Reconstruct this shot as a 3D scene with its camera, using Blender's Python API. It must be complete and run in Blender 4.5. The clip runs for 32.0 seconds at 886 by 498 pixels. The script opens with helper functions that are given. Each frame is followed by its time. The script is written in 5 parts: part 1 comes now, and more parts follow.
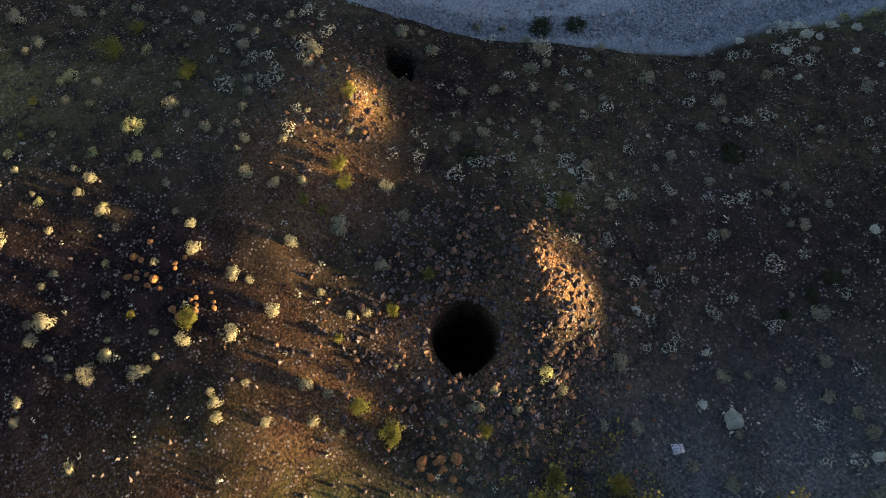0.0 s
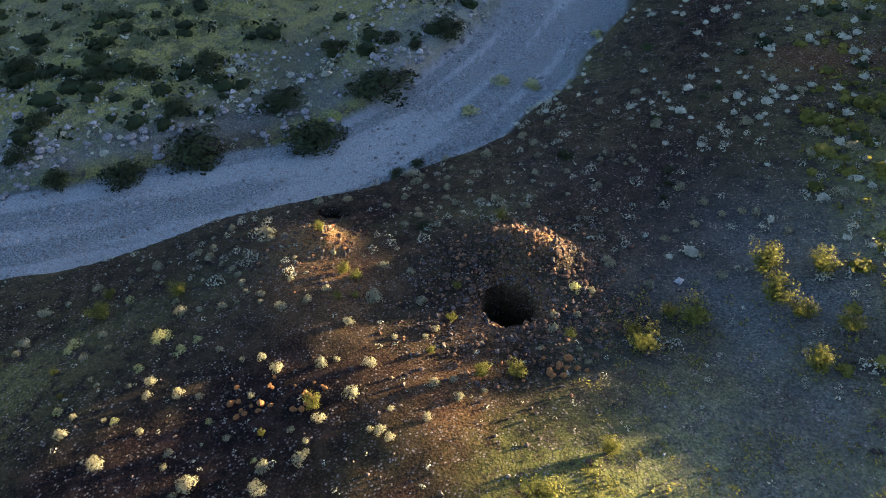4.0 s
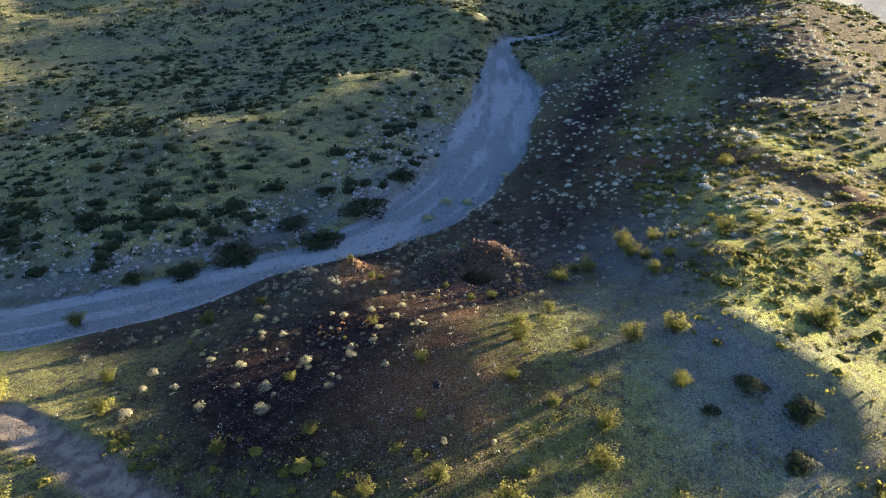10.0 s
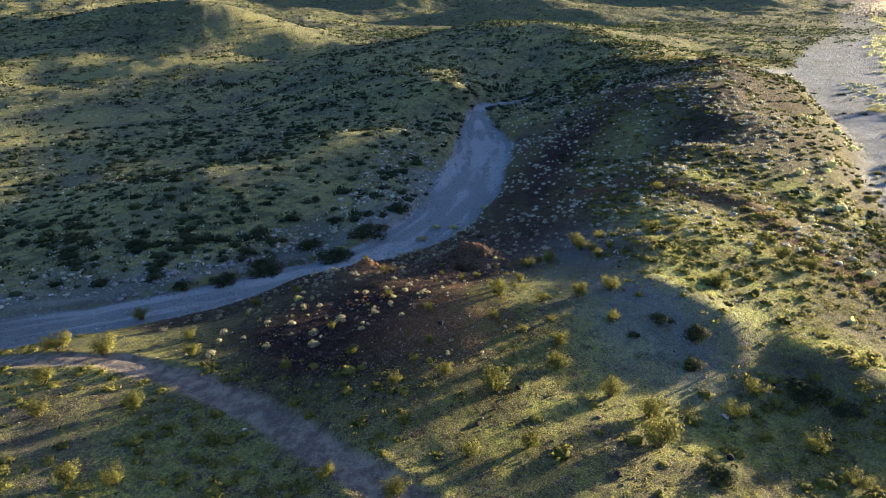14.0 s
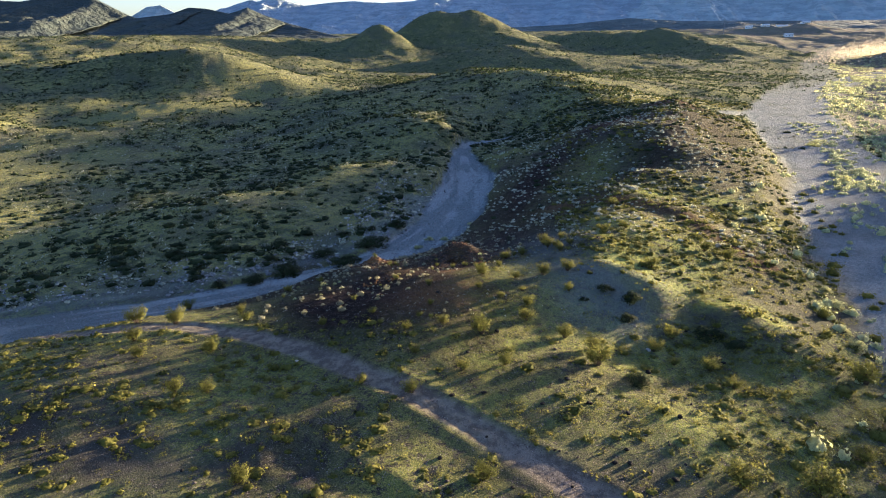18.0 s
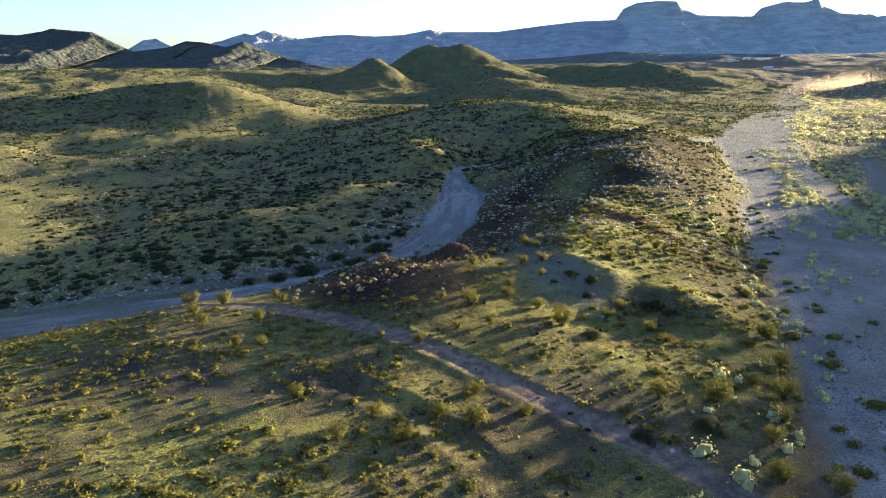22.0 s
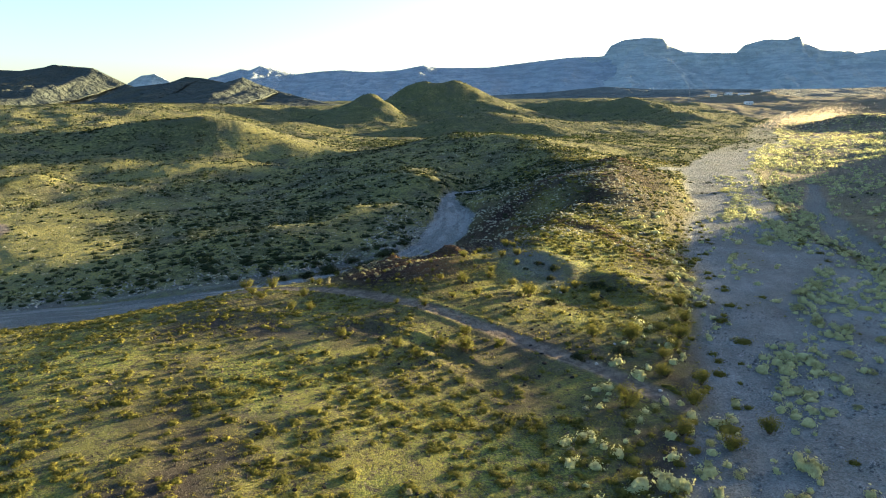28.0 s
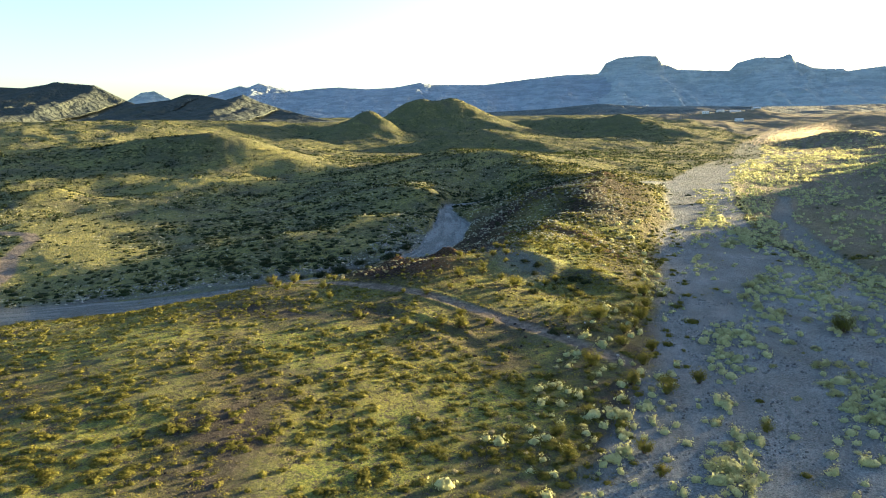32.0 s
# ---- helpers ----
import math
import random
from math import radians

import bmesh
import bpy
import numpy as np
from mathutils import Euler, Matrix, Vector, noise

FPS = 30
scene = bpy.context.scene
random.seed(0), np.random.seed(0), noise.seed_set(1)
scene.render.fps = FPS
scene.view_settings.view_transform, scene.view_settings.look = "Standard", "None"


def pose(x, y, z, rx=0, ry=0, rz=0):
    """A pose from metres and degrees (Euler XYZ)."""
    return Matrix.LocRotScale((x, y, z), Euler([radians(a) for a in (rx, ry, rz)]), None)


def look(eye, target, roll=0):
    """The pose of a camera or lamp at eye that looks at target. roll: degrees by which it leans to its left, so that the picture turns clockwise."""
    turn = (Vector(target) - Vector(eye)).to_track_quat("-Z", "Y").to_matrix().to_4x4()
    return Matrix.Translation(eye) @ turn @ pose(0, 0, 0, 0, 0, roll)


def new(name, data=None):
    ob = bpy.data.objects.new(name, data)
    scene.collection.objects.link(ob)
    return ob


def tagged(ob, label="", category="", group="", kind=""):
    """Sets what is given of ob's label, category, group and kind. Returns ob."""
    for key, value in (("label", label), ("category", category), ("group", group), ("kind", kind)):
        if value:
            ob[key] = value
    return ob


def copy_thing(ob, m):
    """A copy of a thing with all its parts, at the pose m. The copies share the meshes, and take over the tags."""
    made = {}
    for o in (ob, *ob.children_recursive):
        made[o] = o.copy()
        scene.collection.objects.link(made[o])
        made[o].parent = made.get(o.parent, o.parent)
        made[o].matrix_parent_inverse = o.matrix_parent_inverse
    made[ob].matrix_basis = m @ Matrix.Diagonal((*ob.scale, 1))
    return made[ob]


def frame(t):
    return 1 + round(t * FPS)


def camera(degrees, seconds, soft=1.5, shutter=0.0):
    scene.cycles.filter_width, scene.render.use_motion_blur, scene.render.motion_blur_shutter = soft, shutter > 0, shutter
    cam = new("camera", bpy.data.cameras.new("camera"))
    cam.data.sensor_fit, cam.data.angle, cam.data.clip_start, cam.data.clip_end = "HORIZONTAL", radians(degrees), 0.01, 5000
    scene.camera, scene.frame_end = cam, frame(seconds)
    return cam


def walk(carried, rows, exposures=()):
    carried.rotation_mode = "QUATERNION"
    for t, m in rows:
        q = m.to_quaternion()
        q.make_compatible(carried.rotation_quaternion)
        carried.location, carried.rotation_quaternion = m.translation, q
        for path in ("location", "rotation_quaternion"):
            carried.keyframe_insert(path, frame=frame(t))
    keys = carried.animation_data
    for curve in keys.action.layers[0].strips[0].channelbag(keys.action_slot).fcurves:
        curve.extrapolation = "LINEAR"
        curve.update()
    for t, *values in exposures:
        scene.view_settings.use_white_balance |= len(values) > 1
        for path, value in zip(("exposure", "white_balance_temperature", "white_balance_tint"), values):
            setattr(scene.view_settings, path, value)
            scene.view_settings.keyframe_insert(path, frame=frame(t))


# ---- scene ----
ROLL = -0.828
PATH = (  # seconds, x, y, z, pitch, yaw
    (0, 0, -0, 23, -74.414, 57.142),
    (0.5, 0.193, -1.954, 23.029, -71.829, 49.053),
    (1, 0.396, -4.005, 23.06, -68.35, 40.73),
    (1.5, 0.613, -6.196, 23.093, -64.196, 34.159),
    (2, 0.839, -8.474, 23.128, -60.033, 29.598),
    (2.5, 1.067, -10.782, 23.162, -56.193, 26.672),
    (3, 1.293, -13.071, 23.197, -52.646, 24.444),
    (3.5, 1.517, -15.328, 23.231, -49.377, 22.572),
    (4, 1.739, -17.568, 23.265, -46.38, 20.956),
    (4.5, 1.958, -19.783, 23.298, -43.693, 19.554),
    (6.5, 2.826, -28.556, 23.43, -35.402, 15.624),
    (7, 3.037, -30.689, 23.462, -33.798, 14.871),
    (8, 3.454, -34.904, 23.526, -30.933, 13.732),
    (9, 3.876, -39.166, 23.59, -28.519, 12.804),
    (10, 4.294, -43.389, 23.654, -26.458, 12.004),
    (11, 4.713, -47.63, 23.718, -24.698, 11.376),
    (12, 5.14, -51.943, 23.782, -23.131, 10.796),
    (13, 5.574, -56.323, 23.848, -21.718, 10.344),
    (14, 6.014, -60.775, 23.916, -20.455, 9.895),
    (14.5, 6.236, -63.014, 23.949, -19.896, 9.68),
    (16.5, 7.13, -72.05, 24.085, -17.911, 8.983),
    (17, 7.356, -74.331, 24.12, -17.458, 8.843),
    (18, 7.807, -78.892, 24.188, -16.65, 8.488),
    (19, 8.253, -83.398, 24.256, -15.93, 8.314),
    (20, 8.699, -87.906, 24.324, -15.263, 8.098),
    (21, 9.15, -92.465, 24.393, -14.621, 7.919),
    (22, 9.606, -97.068, 24.462, -14.05, 7.725),
    (23, 10.069, -101.747, 24.533, -13.499, 7.598),
    (24, 10.541, -106.517, 24.605, -12.977, 7.521),
    (25, 11.012, -111.277, 24.676, -12.518, 7.36),
    (25.5, 11.247, -113.651, 24.712, -12.29, 7.288),
    (27.5, 12.181, -123.094, 24.854, -11.415, 7.073),
    (28, 12.413, -125.442, 24.89, -11.214, 7.049),
    (29, 12.875, -130.106, 24.96, -10.805, 6.98),
    (30, 13.333, -134.732, 25.03, -10.441, 6.898),
    (31, 13.789, -139.343, 25.099, -10.102, 6.829),
    (32, 14.246, -143.963, 25.169, -9.823, 6.76),
)
EXPOSURES = ((0, 3.25, 6150, 28), (1, 3.4, 5800, 26), (3, 3.65, 5550, 24), (8, 3.56, 5080, 26), (12, 3.24, 5000, 27), (16, 3.03, 5000, 27), (21, 3.08, 5200, 26), (24, 3.1, 5380, 20), (32, 3.32, 5720, 14))  # seconds, stops, kelvin, tint
cam = camera(68.58, 32.0, soft=1.0)
walk(cam, [(t, pose(x, y, z, 90 + pitch, 0, yaw) @ pose(0, 0, 0, 0, 0, ROLL)) for t, x, y, z, pitch, yaw in PATH], EXPOSURES)

# ---- light ----
SUN_AZ, SUN_EL = 51.0, 6.5  # degrees right of +y, degrees above the horizon
world = bpy.data.worlds.new("sky")
scene.world = world
world.use_nodes = True
sky_nodes = world.node_tree.nodes
sky = sky_nodes.new("ShaderNodeTexSky")
sky.sky_type, sky.sun_disc = "NISHITA", False
sky.sun_elevation, sky.sun_rotation = radians(SUN_EL), radians(SUN_AZ)
sky.air_density, sky.dust_density, sky.ozone_density = 1.0, 1.6, 1.5
world.node_tree.links.new(sky.outputs[0], sky_nodes["Background"].inputs[0])
sky_nodes["Background"].inputs[1].default_value = 0.057
sun_dir = Vector((math.sin(radians(SUN_AZ)) * math.cos(radians(SUN_EL)), math.cos(radians(SUN_AZ)) * math.cos(radians(SUN_EL)), math.sin(radians(SUN_EL))))
sun = new("sun", bpy.data.lights.new("sun", "SUN"))
sun.data.energy, sun.data.angle, sun.data.color = 5.0, radians(1.6), (1.0, 0.73, 0.30)
sun.matrix_world = look(sun_dir * 300, (0, 0, 0))

# ---- numbers from noise ----


def lattice(ix, iy, seed):
    h = (ix.astype(np.int64) * 374761393 + iy.astype(np.int64) * 668265263 + seed * 974634599) & 0xFFFFFFFF
    h = ((h ^ (h >> 13)) * 1274126177) & 0xFFFFFFFF
    return ((h ^ (h >> 16)) & 0xFFFF) / 32767.5 - 1.0


def vnoise(x, y, seed=0):
    ix, iy = np.floor(x), np.floor(y)
    fx, fy = x - ix, y - iy
    fx, fy = fx * fx * (3 - 2 * fx), fy * fy * (3 - 2 * fy)
    a, b = lattice(ix, iy, seed), lattice(ix + 1, iy, seed)
    c, d = lattice(ix, iy + 1, seed), lattice(ix + 1, iy + 1, seed)
    return (a + (b - a) * fx) * (1 - fy) + (c + (d - c) * fx) * fy


def fbm(x, y, size, octaves=4, seed=0, gain=0.5):
    total, amp, norm = 0.0 * x, 1.0, 0.0
    for k in range(octaves):
        total = total + amp * vnoise(x / size + 17.3 * k, y / size - 9.1 * k, seed + k)
        norm, size, amp = norm + amp, size / 2.03, amp * gain
    return total / norm


def step(a, b, v):
    u = np.clip((v - a) / (b - a), 0, 1)
    return u * u * (3 - 2 * u)


def polyline(points, x, y):
    """Distance to a line of (x, y, value, ...) rows and the values at the nearest place."""
    pts = np.asarray(points, float)
    best = np.full(x.shape, 1e12)
    vals = [np.zeros(x.shape) for _ in range(pts.shape[1] - 2)]
    for p, q in zip(pts[:-1], pts[1:]):
        dx, dy = q[0] - p[0], q[1] - p[1]
        u = np.clip(((x - p[0]) * dx + (y - p[1]) * dy) / (dx * dx + dy * dy), 0, 1)
        d = (x - p[0] - u * dx) ** 2 + (y - p[1] - u * dy) ** 2
        near = d < best
        best = np.where(near, d, best)
        for k in range(len(vals)):
            vals[k] = np.where(near, p[2 + k] + u * (q[2 + k] - p[2 + k]), vals[k])
    return (np.sqrt(best), *vals)


def edge(points, x, y):
    """Signed distance to a line, positive to the left of its run."""
    best, sign = np.full(x.shape, 1e12), np.ones(x.shape)
    for p, q in zip(points[:-1], points[1:]):
        dx, dy = q[0] - p[0], q[1] - p[1]
        u = np.clip(((x - p[0]) * dx + (y - p[1]) * dy) / (dx * dx + dy * dy), 0, 1)
        d = (x - p[0] - u * dx) ** 2 + (y - p[1] - u * dy) ** 2
        side = np.sign(dx * (y - p[1]) - dy * (x - p[0]))
        sign = np.where(d < best, side, sign)
        best = np.minimum(best, d)
    return np.sqrt(best) * sign


# ---- the relief: crests, slopes and wash beds as lines of x, y, height ----
WASH = [(-180, -60, -15), (-110, -22, -13), (-70, -12, -11.4), (-46, -2, -9.9), (-36, 3.5, -9.2), (-27, 9.5, -8.6), (-19, 15.5, -7.9), (-13.5, 24, -7.2), (-10.5, 33, -6.8),
        (-9, 45, -6.5), (-9, 62, -6.3), (-9.5, 85, -6.1), (-13, 105, -5.9), (-16.5, 130, -5.7), (-16, 146, -5.5), (-4, 156, -5.0), (10, 170, -4.2)]
WASH_HALF = [(-110, -22, 9), (-46, -2, 5.2), (-36, 3.5, 4.6), (-19, 15.5, 4.0), (-13.5, 24, 5.4), (-9, 45, 6.0), (-9.5, 85, 6.5), (-14, 110, 4.4), (-16.5, 138, 2.4), (10, 170, 1.0)]
RIVER = [(-10, -240, -10.5, 46), (38, -150, -8.6, 42), (54, -90, -7.2, 33), (60, -55, -6.4, 26), (64, -20, -5.6, 23), (63.5, 10, -4.9, 16.5), (67.5, 45, -3.9, 12.5), (78, 85, -2.8, 11.5),
         (87, 130, -1.6, 13), (102, 190, 0.4, 14.5), (124, 250, 2.0, 14.5), (143, 300, 3.2, 13.5), (204, 430, 6.0, 13), (262, 600, 11.5, 11), (330, 760, 17, 8), (480, 1100, 32, 6)]
BRANCH = [(48, 172, 3.0, 2), (62, 176, 2.2, 4.0), (80, 188, 1.0, 5.0), (100, 202, 0.6, 5.0)]
SIDE = [(122, 221, 1.2, 7), (163, 317, 3.5, 8), (211, 393, 5.1, 9), (262, 472, 5.4, 10)]
RIVER_Y = [-90, -55, -20, 10, 45, 85, 130, 190, 250, 300, 430, 600, 760]
RIVER_X = [72, 76, 80, 74, 75, 85, 95, 111, 134, 152, 213, 270, 336]
CREEK = [(128, 150, 0.2, 2), (104, 90, -2.2, 3), (92, 45, -3.3, 3.5), (88, 10, -4.3, 3.5), (98, -25, -5.2, 4), (125, -55, -5.6, 4)]
TRACK = [(-52, -12, 0), (-42, -16.5, 0), (-31, -17.2, 0), (-23, -20, 0), (-14, -24, 0), (-7, -28.5, 0), (0, -32.5, 0), (8, -37.8, 0), (15, -42.3, 0), (22, -47.5, 0), (30, -56, 0)]
FAR_TRACK = [(-112, -12, 0), (-126, 10, 0), (-138, 30, 0), (-150, 46, 0), (-156, 58, 0), (-161, 70, 0), (-172, 81, 0), (-186, 84, 0), (-215, 80, 0), (-250, 90, 0)]
SCARP = [(15.6, 5.0, 0), (16.2, 0.5, 0), (14.2, -3.0, 0), (16.2, -5.2, 0), (20.3, -8.0, 0), (25, -9.8, 0), (28.4, -13, 0), (33, -15.5, 0)]
RED_BANK = [(12, 31.5, 0), (18.6, 32, 0), (24.3, 29, 0), (31, 23.5, 0), (34.6, 14.5, 0), (38, 8, 0)]
TRENCH = [(-9.5, -39.6, 0), (-8.0, -40.3, 0), (-2.2, -43.0, 0), (3.4, -46.7, 0), (7.9, -51.4, 0), (10.5, -55, 0)]
CRESTS = {
    "knoll by the shaft": [(-5, -26, -2.1), (-4, -16, -0.9), (-2.5, -12, -0.2), (1.7, -8.3, 0.1), (6, -3, -0.3)],
    "knoll shoulder": [(6, -3, -0.3), (10, -5, 0.1), (14.5, -3, 0.2), (17, 3, 0.7), (20.7, 8.7, 1.2), (19.5, 19, 1.1), (16, 29, 0.3), (21, 36, 1.5), (33, 28, 0.0)],
    "bench edge": [(14.6, -3.9, 0.1), (17, -6, -0.1), (21, -8.5, -1.2), (27, -12, -2.2), (32, -16, -3.2)],
    "red hill": [(21, 36, 1.5), (27, 46, 3.0), (33, 62, 5.0), (40, 82, 7.6), (45, 105, 9.2), (48.5, 131, 10.6), (53, 124, 9.0), (60, 110, 5.6)],
    "red hill back": [(48.5, 131, 10.6), (43, 152, 8.2), (36, 185, 8.0), (29, 205, 10.2), (18, 240, 14.3), (0, 265, 16), (-34, 330, 16.5), (-89, 400, 7)],
    "far shoulder": [(18, 300, 13), (46, 335, 11), (75, 300, 9.2), (95, 280, 5)],
    "red hill foot": [(51, 81, 3.4), (54, 46, -1.2), (44, 20, -2.6), (38, 0, -3.4), (34, -20, -4.4)],
    "near spur": [(-19, 84, -3.0), (-28, 78, -1.8), (-39, 72, -1.3), (-57, 47, -3.4), (-75, 28, -7.6), (-92, 12, -10.8)],
    "far spur": [(-23, 141, 1.8), (-33, 162, 3.4), (-50, 190, 3.8), (-71, 212, 3.0), (-92, 250, 3.4)],
    "bench below the left hill": [(-147, 230, 1.2), (-167, 205, -1.0), (-182, 240, 2.2), (-200, 245, 1.5), (-226, 172, 1.5)],
    "left hill": [(-284, 340, 26), (-257, 335, 29), (-218, 330, 31), (-192, 330, 26.8), (-170, 330, 20.5), (-144, 328, 12.5), (-116, 320, 7.5), (-97, 325, 3.8)],
    "plateau": [(-520, 420, 40), (-410, 420, 34), (-375, 500, 41), (-375, 700, 46), (-360, 800, 51), (-300, 800, 43), (-236, 700, 29), (-193, 456, 18)],
    "two-topped hill": [(-182, 850, 52), (-167, 890, 80), (-146, 900, 87), (-119, 905, 84), (-93, 910, 89), (-65, 900, 76), (-46, 880, 64), (15, 800, 42), (68, 650, 21), (103, 520, 12)],
    "its front hill": [(-248, 800, 46), (-209, 780, 60), (-191, 780, 63), (-165, 760, 48), (-127, 719, 28), (-105, 650, 19)],
    "shoulder below it": [(-127, 600, 17), (-64, 620, 33), (-25, 640, 35), (2, 600, 27), (38, 550, 18), (60, 470, 12)],
    "hill by the river": [(24, 1000, 50), (90, 980, 57), (124, 950, 52), (170, 900, 59), (203, 850, 46), (220, 750, 33), (183, 648, 19)],
    "hill across the river": [(315, 600, 14), (346, 620, 22), (372, 640, 28), (401, 650, 25), (430, 640, 15)],
    # stands outside the view, put here only to shade the river bed
    "unseen hill added to shade the river": [(430, 560, 28.9), (385, 470, 25.1), (345, 390, 23.1), (300, 318, 19.2), (258, 256, 20.2), (222, 198, 17.7), (209, 150, 21.5), (211, 123, 21.0), (217, 109, 24.0), (232, 88, 25.4), (253, 62, 24.2), (300, 20, 26.0), (380, -50, 26.0)],
    "hill far across": [(500, 980, 38), (584, 1050, 53), (652, 1100, 50), (760, 1150, 56)],
}
SLOPES = {
    "slope from the knoll to the wash": [(-22.5, 2, -5.2), (-27, -2, -6.0), (-37, -9, -6.3), (-39, -13, -5.6)],
    "slope by the second shaft": [(-22.5, 4.4, -5.2), (-16, 8.5, -4.6), (-10, 13.5, -4.8), (-3, 20, -4.0), (1, 28, -3.6), (3, 42, -2.6), (6, 62, -2.0), (6, 85, -1.6), (0, 105, -1.8)],
    "shaft level": [(-17.5, -7, -3.1), (-13, -7, -2.6), (-9, 1, -2.4), (-3.8, -0.8, -1.8), (-1, 6, -2.2), (2, 1, -1.2), (6, 4, -1.3), (7, 12, -1.9), (2, 17, -2.8), (6, 28, -2.3)],
    "west face of the red hill": [(9, 40, -0.8), (12, 62, 0.0), (16, 85, 2.6), (23, 82, 5.2), (27, 110, 5.6), (40, 128, 9.0)],
    "hollow under the west face": [(14, 48, -1.0), (21, 52, 0.4), (28, 60, 2.4)],
    "behind the red hill": [(58, 150, 4.6), (60, 182, 3.2), (75, 162, 1.4), (80, 212, 2.0), (66, 245, 3.6)],
    "bluff at the end of the wash": [(2, 128, -1.4), (11, 163, 2.4), (20, 174, 5.6)],
    "left foot of the knoll": [(-27, -24, -3.5), (-14, -26, -3.2), (-9, -20, -1.6), (-13, -14, -2.2)],
    "front of the knoll": [(7.6, -18.4, -2.0), (13, -17.5, -2.5), (10.5, -28.5, -2.8), (20.4, -33, -4.1), (24, -20, -4.0), (26.5, -3, -1.5)],
    "field": [(-48, -55, -4.5), (-35, -33, -3.8), (-12, -50, -4.2), (-12, -78, -5.4), (1.6, -80, -6.4), (12.5, -52, -6.4), (-5, -110, -6.6), (-60, -110, -5.8), (-100, -70, -8.5)],
    "field edge": [(20, -70, -6.6), (28, -60, -6.2), (34, -48, -5.6), (36, -32, -5.0)],
    "left bank": [(-60, 2, -9.4), (-44, 8, -8.2), (-36, 14, -7.8), (-29, 24, -7.4), (-19, 26, -6.2), (-18, 36, -5.6), (-24, 51, -5.4), (-20, 66, -4.6)],
    "gully behind the near spur": [(-21, 108, -4.2), (-45, 100, -6.2), (-62, 76, -8.0), (-96, 52, -11.0), (-118, 24, -12.0)],
    "left valley": [(-50, 130, -5.5), (-94, 122, -9.0), (-136, 75, -10.4), (-157, 66, -10.2), (-190, 100, -8.6), (-220, 194, -6.0), (-260, 130, -6)],
    "left valley head": [(-94, 180, -6.0), (-130, 200, -4.5), (-120, 260, -1.0), (-252, 260, 6.5), (-330, 300, 14), (-420, 260, 12)],
    "hollow behind the left hill": [(-160, 420, 12), (-110, 460, 10), (-60, 480, 10), (0, 420, 9)],
    "plain by the river": [(90, 250, 2.2), (110, 330, 4.5), (140, 420, 7.5), (180, 520, 11), (225, 640, 15), (280, 760, 20), (330, 1000, 34)],
    "plain across": [(110, 60, -2.4), (130, 30, -3.0), (148, 128, -0.6), (172, 172, 1.2), (180, 220, 2.5), (280, 440, 8), (340, 560, 12), (500, 600, 16), (420, 260, 8), (250, 190, 4)],
    "foot of the added shading hill": [(162, 100, -1.2), (176, 185, 1.4), (202, 248, 2.8), (240, 316, 4.6), (285, 390, 7), (325, 480, 9.5), (195, 45, -2.4), (225, 0, -3.4), (260, -90, -5), (250, -200, -8)],
    "hollow between the two hills": [(-178, 822, 42), (-152, 785, 33), (-112, 745, 24), (-84, 690, 17)],
    "hollow before the shoulder": [(-140, 560, 9), (-80, 540, 8), (-20, 520, 9), (28, 480, 8)],
    "hollow right of the hill": [(62, 780, 22), (45, 880, 30), (5, 960, 40)],
    "left of the front hill": [(-292, 770, 33), (-275, 690, 24), (-222, 610, 17)],
    "behind the hill": [(-250, 900, 42), (-150, 985, 50), (-60, 1000, 47)],
    "round the left hill": [(-300, 290, 10), (-255, 282, 9), (-214, 275, 6), (-160, 285, 2)],
    "behind the left hill": [(-265, 385, 17), (-200, 392, 14), (-140, 380, 8)],
    "round the hill by the river": [(95, 880, 30), (150, 790, 24), (235, 900, 34), (270, 980, 37)],
    "far plain": [(-900, 900, 60), (-500, 1100, 58), (-250, 1150, 55), (0, 1300, 58), (300, 1300, 50), (600, 1500, 62), (1200, 1500, 70)],
    "terrace with the buildings": [(470, 1480, 72), (520, 1490, 75), (580, 1490, 78), (520, 1540, 76)],
    "terrace with the mast": [(323, 1180, 54), (300, 1190, 52), (350, 1200, 53)],
    "outer ground": [(-900, 0, 0), (-600, -600, -12), (0, -900, -20), (700, -600, -14), (1400, 400, 20), (2600, 2400, 95), (800, 2600, 100), (-700, 2600, 110), (-2400, 2000, 90)],
}


def spine_points():
    rows = []
    for lines in (CRESTS, SLOPES, {"wash": WASH, "river": [p[:3] for p in RIVER]}):
        for line in lines.values():
            for p, q in zip(line[:-1], line[1:]):
                gap = math.hypot(q[0] - p[0], q[1] - p[1])
                reach = math.hypot(p[0] - 5, p[1] + 20)
                n = max(1, min(4, int(gap / (6 + 0.12 * reach))))
                rows += [[p[k] + (q[k] - p[k]) * j / n for k in range(3)] for j in range(n)]
            rows.append(list(line[-1]))
    keep = []
    for row in rows:
        apart = 1.2 + 0.01 * math.hypot(row[0], row[1])
        if all((row[0] - k[0]) ** 2 + (row[1] - k[1]) ** 2 > apart * apart for k in keep):
            keep.append(row)
    return np.array(keep)


SPINES = spine_points()
ROUND = 2.0 + 0.007 * np.hypot(SPINES[:, 0], SPINES[:, 1])


def kernel(x, y):
    return np.sqrt((x[:, None] - SPINES[None, :, 0]) ** 2 + (y[:, None] - SPINES[None, :, 1]) ** 2 + ROUND[None, :] ** 2)


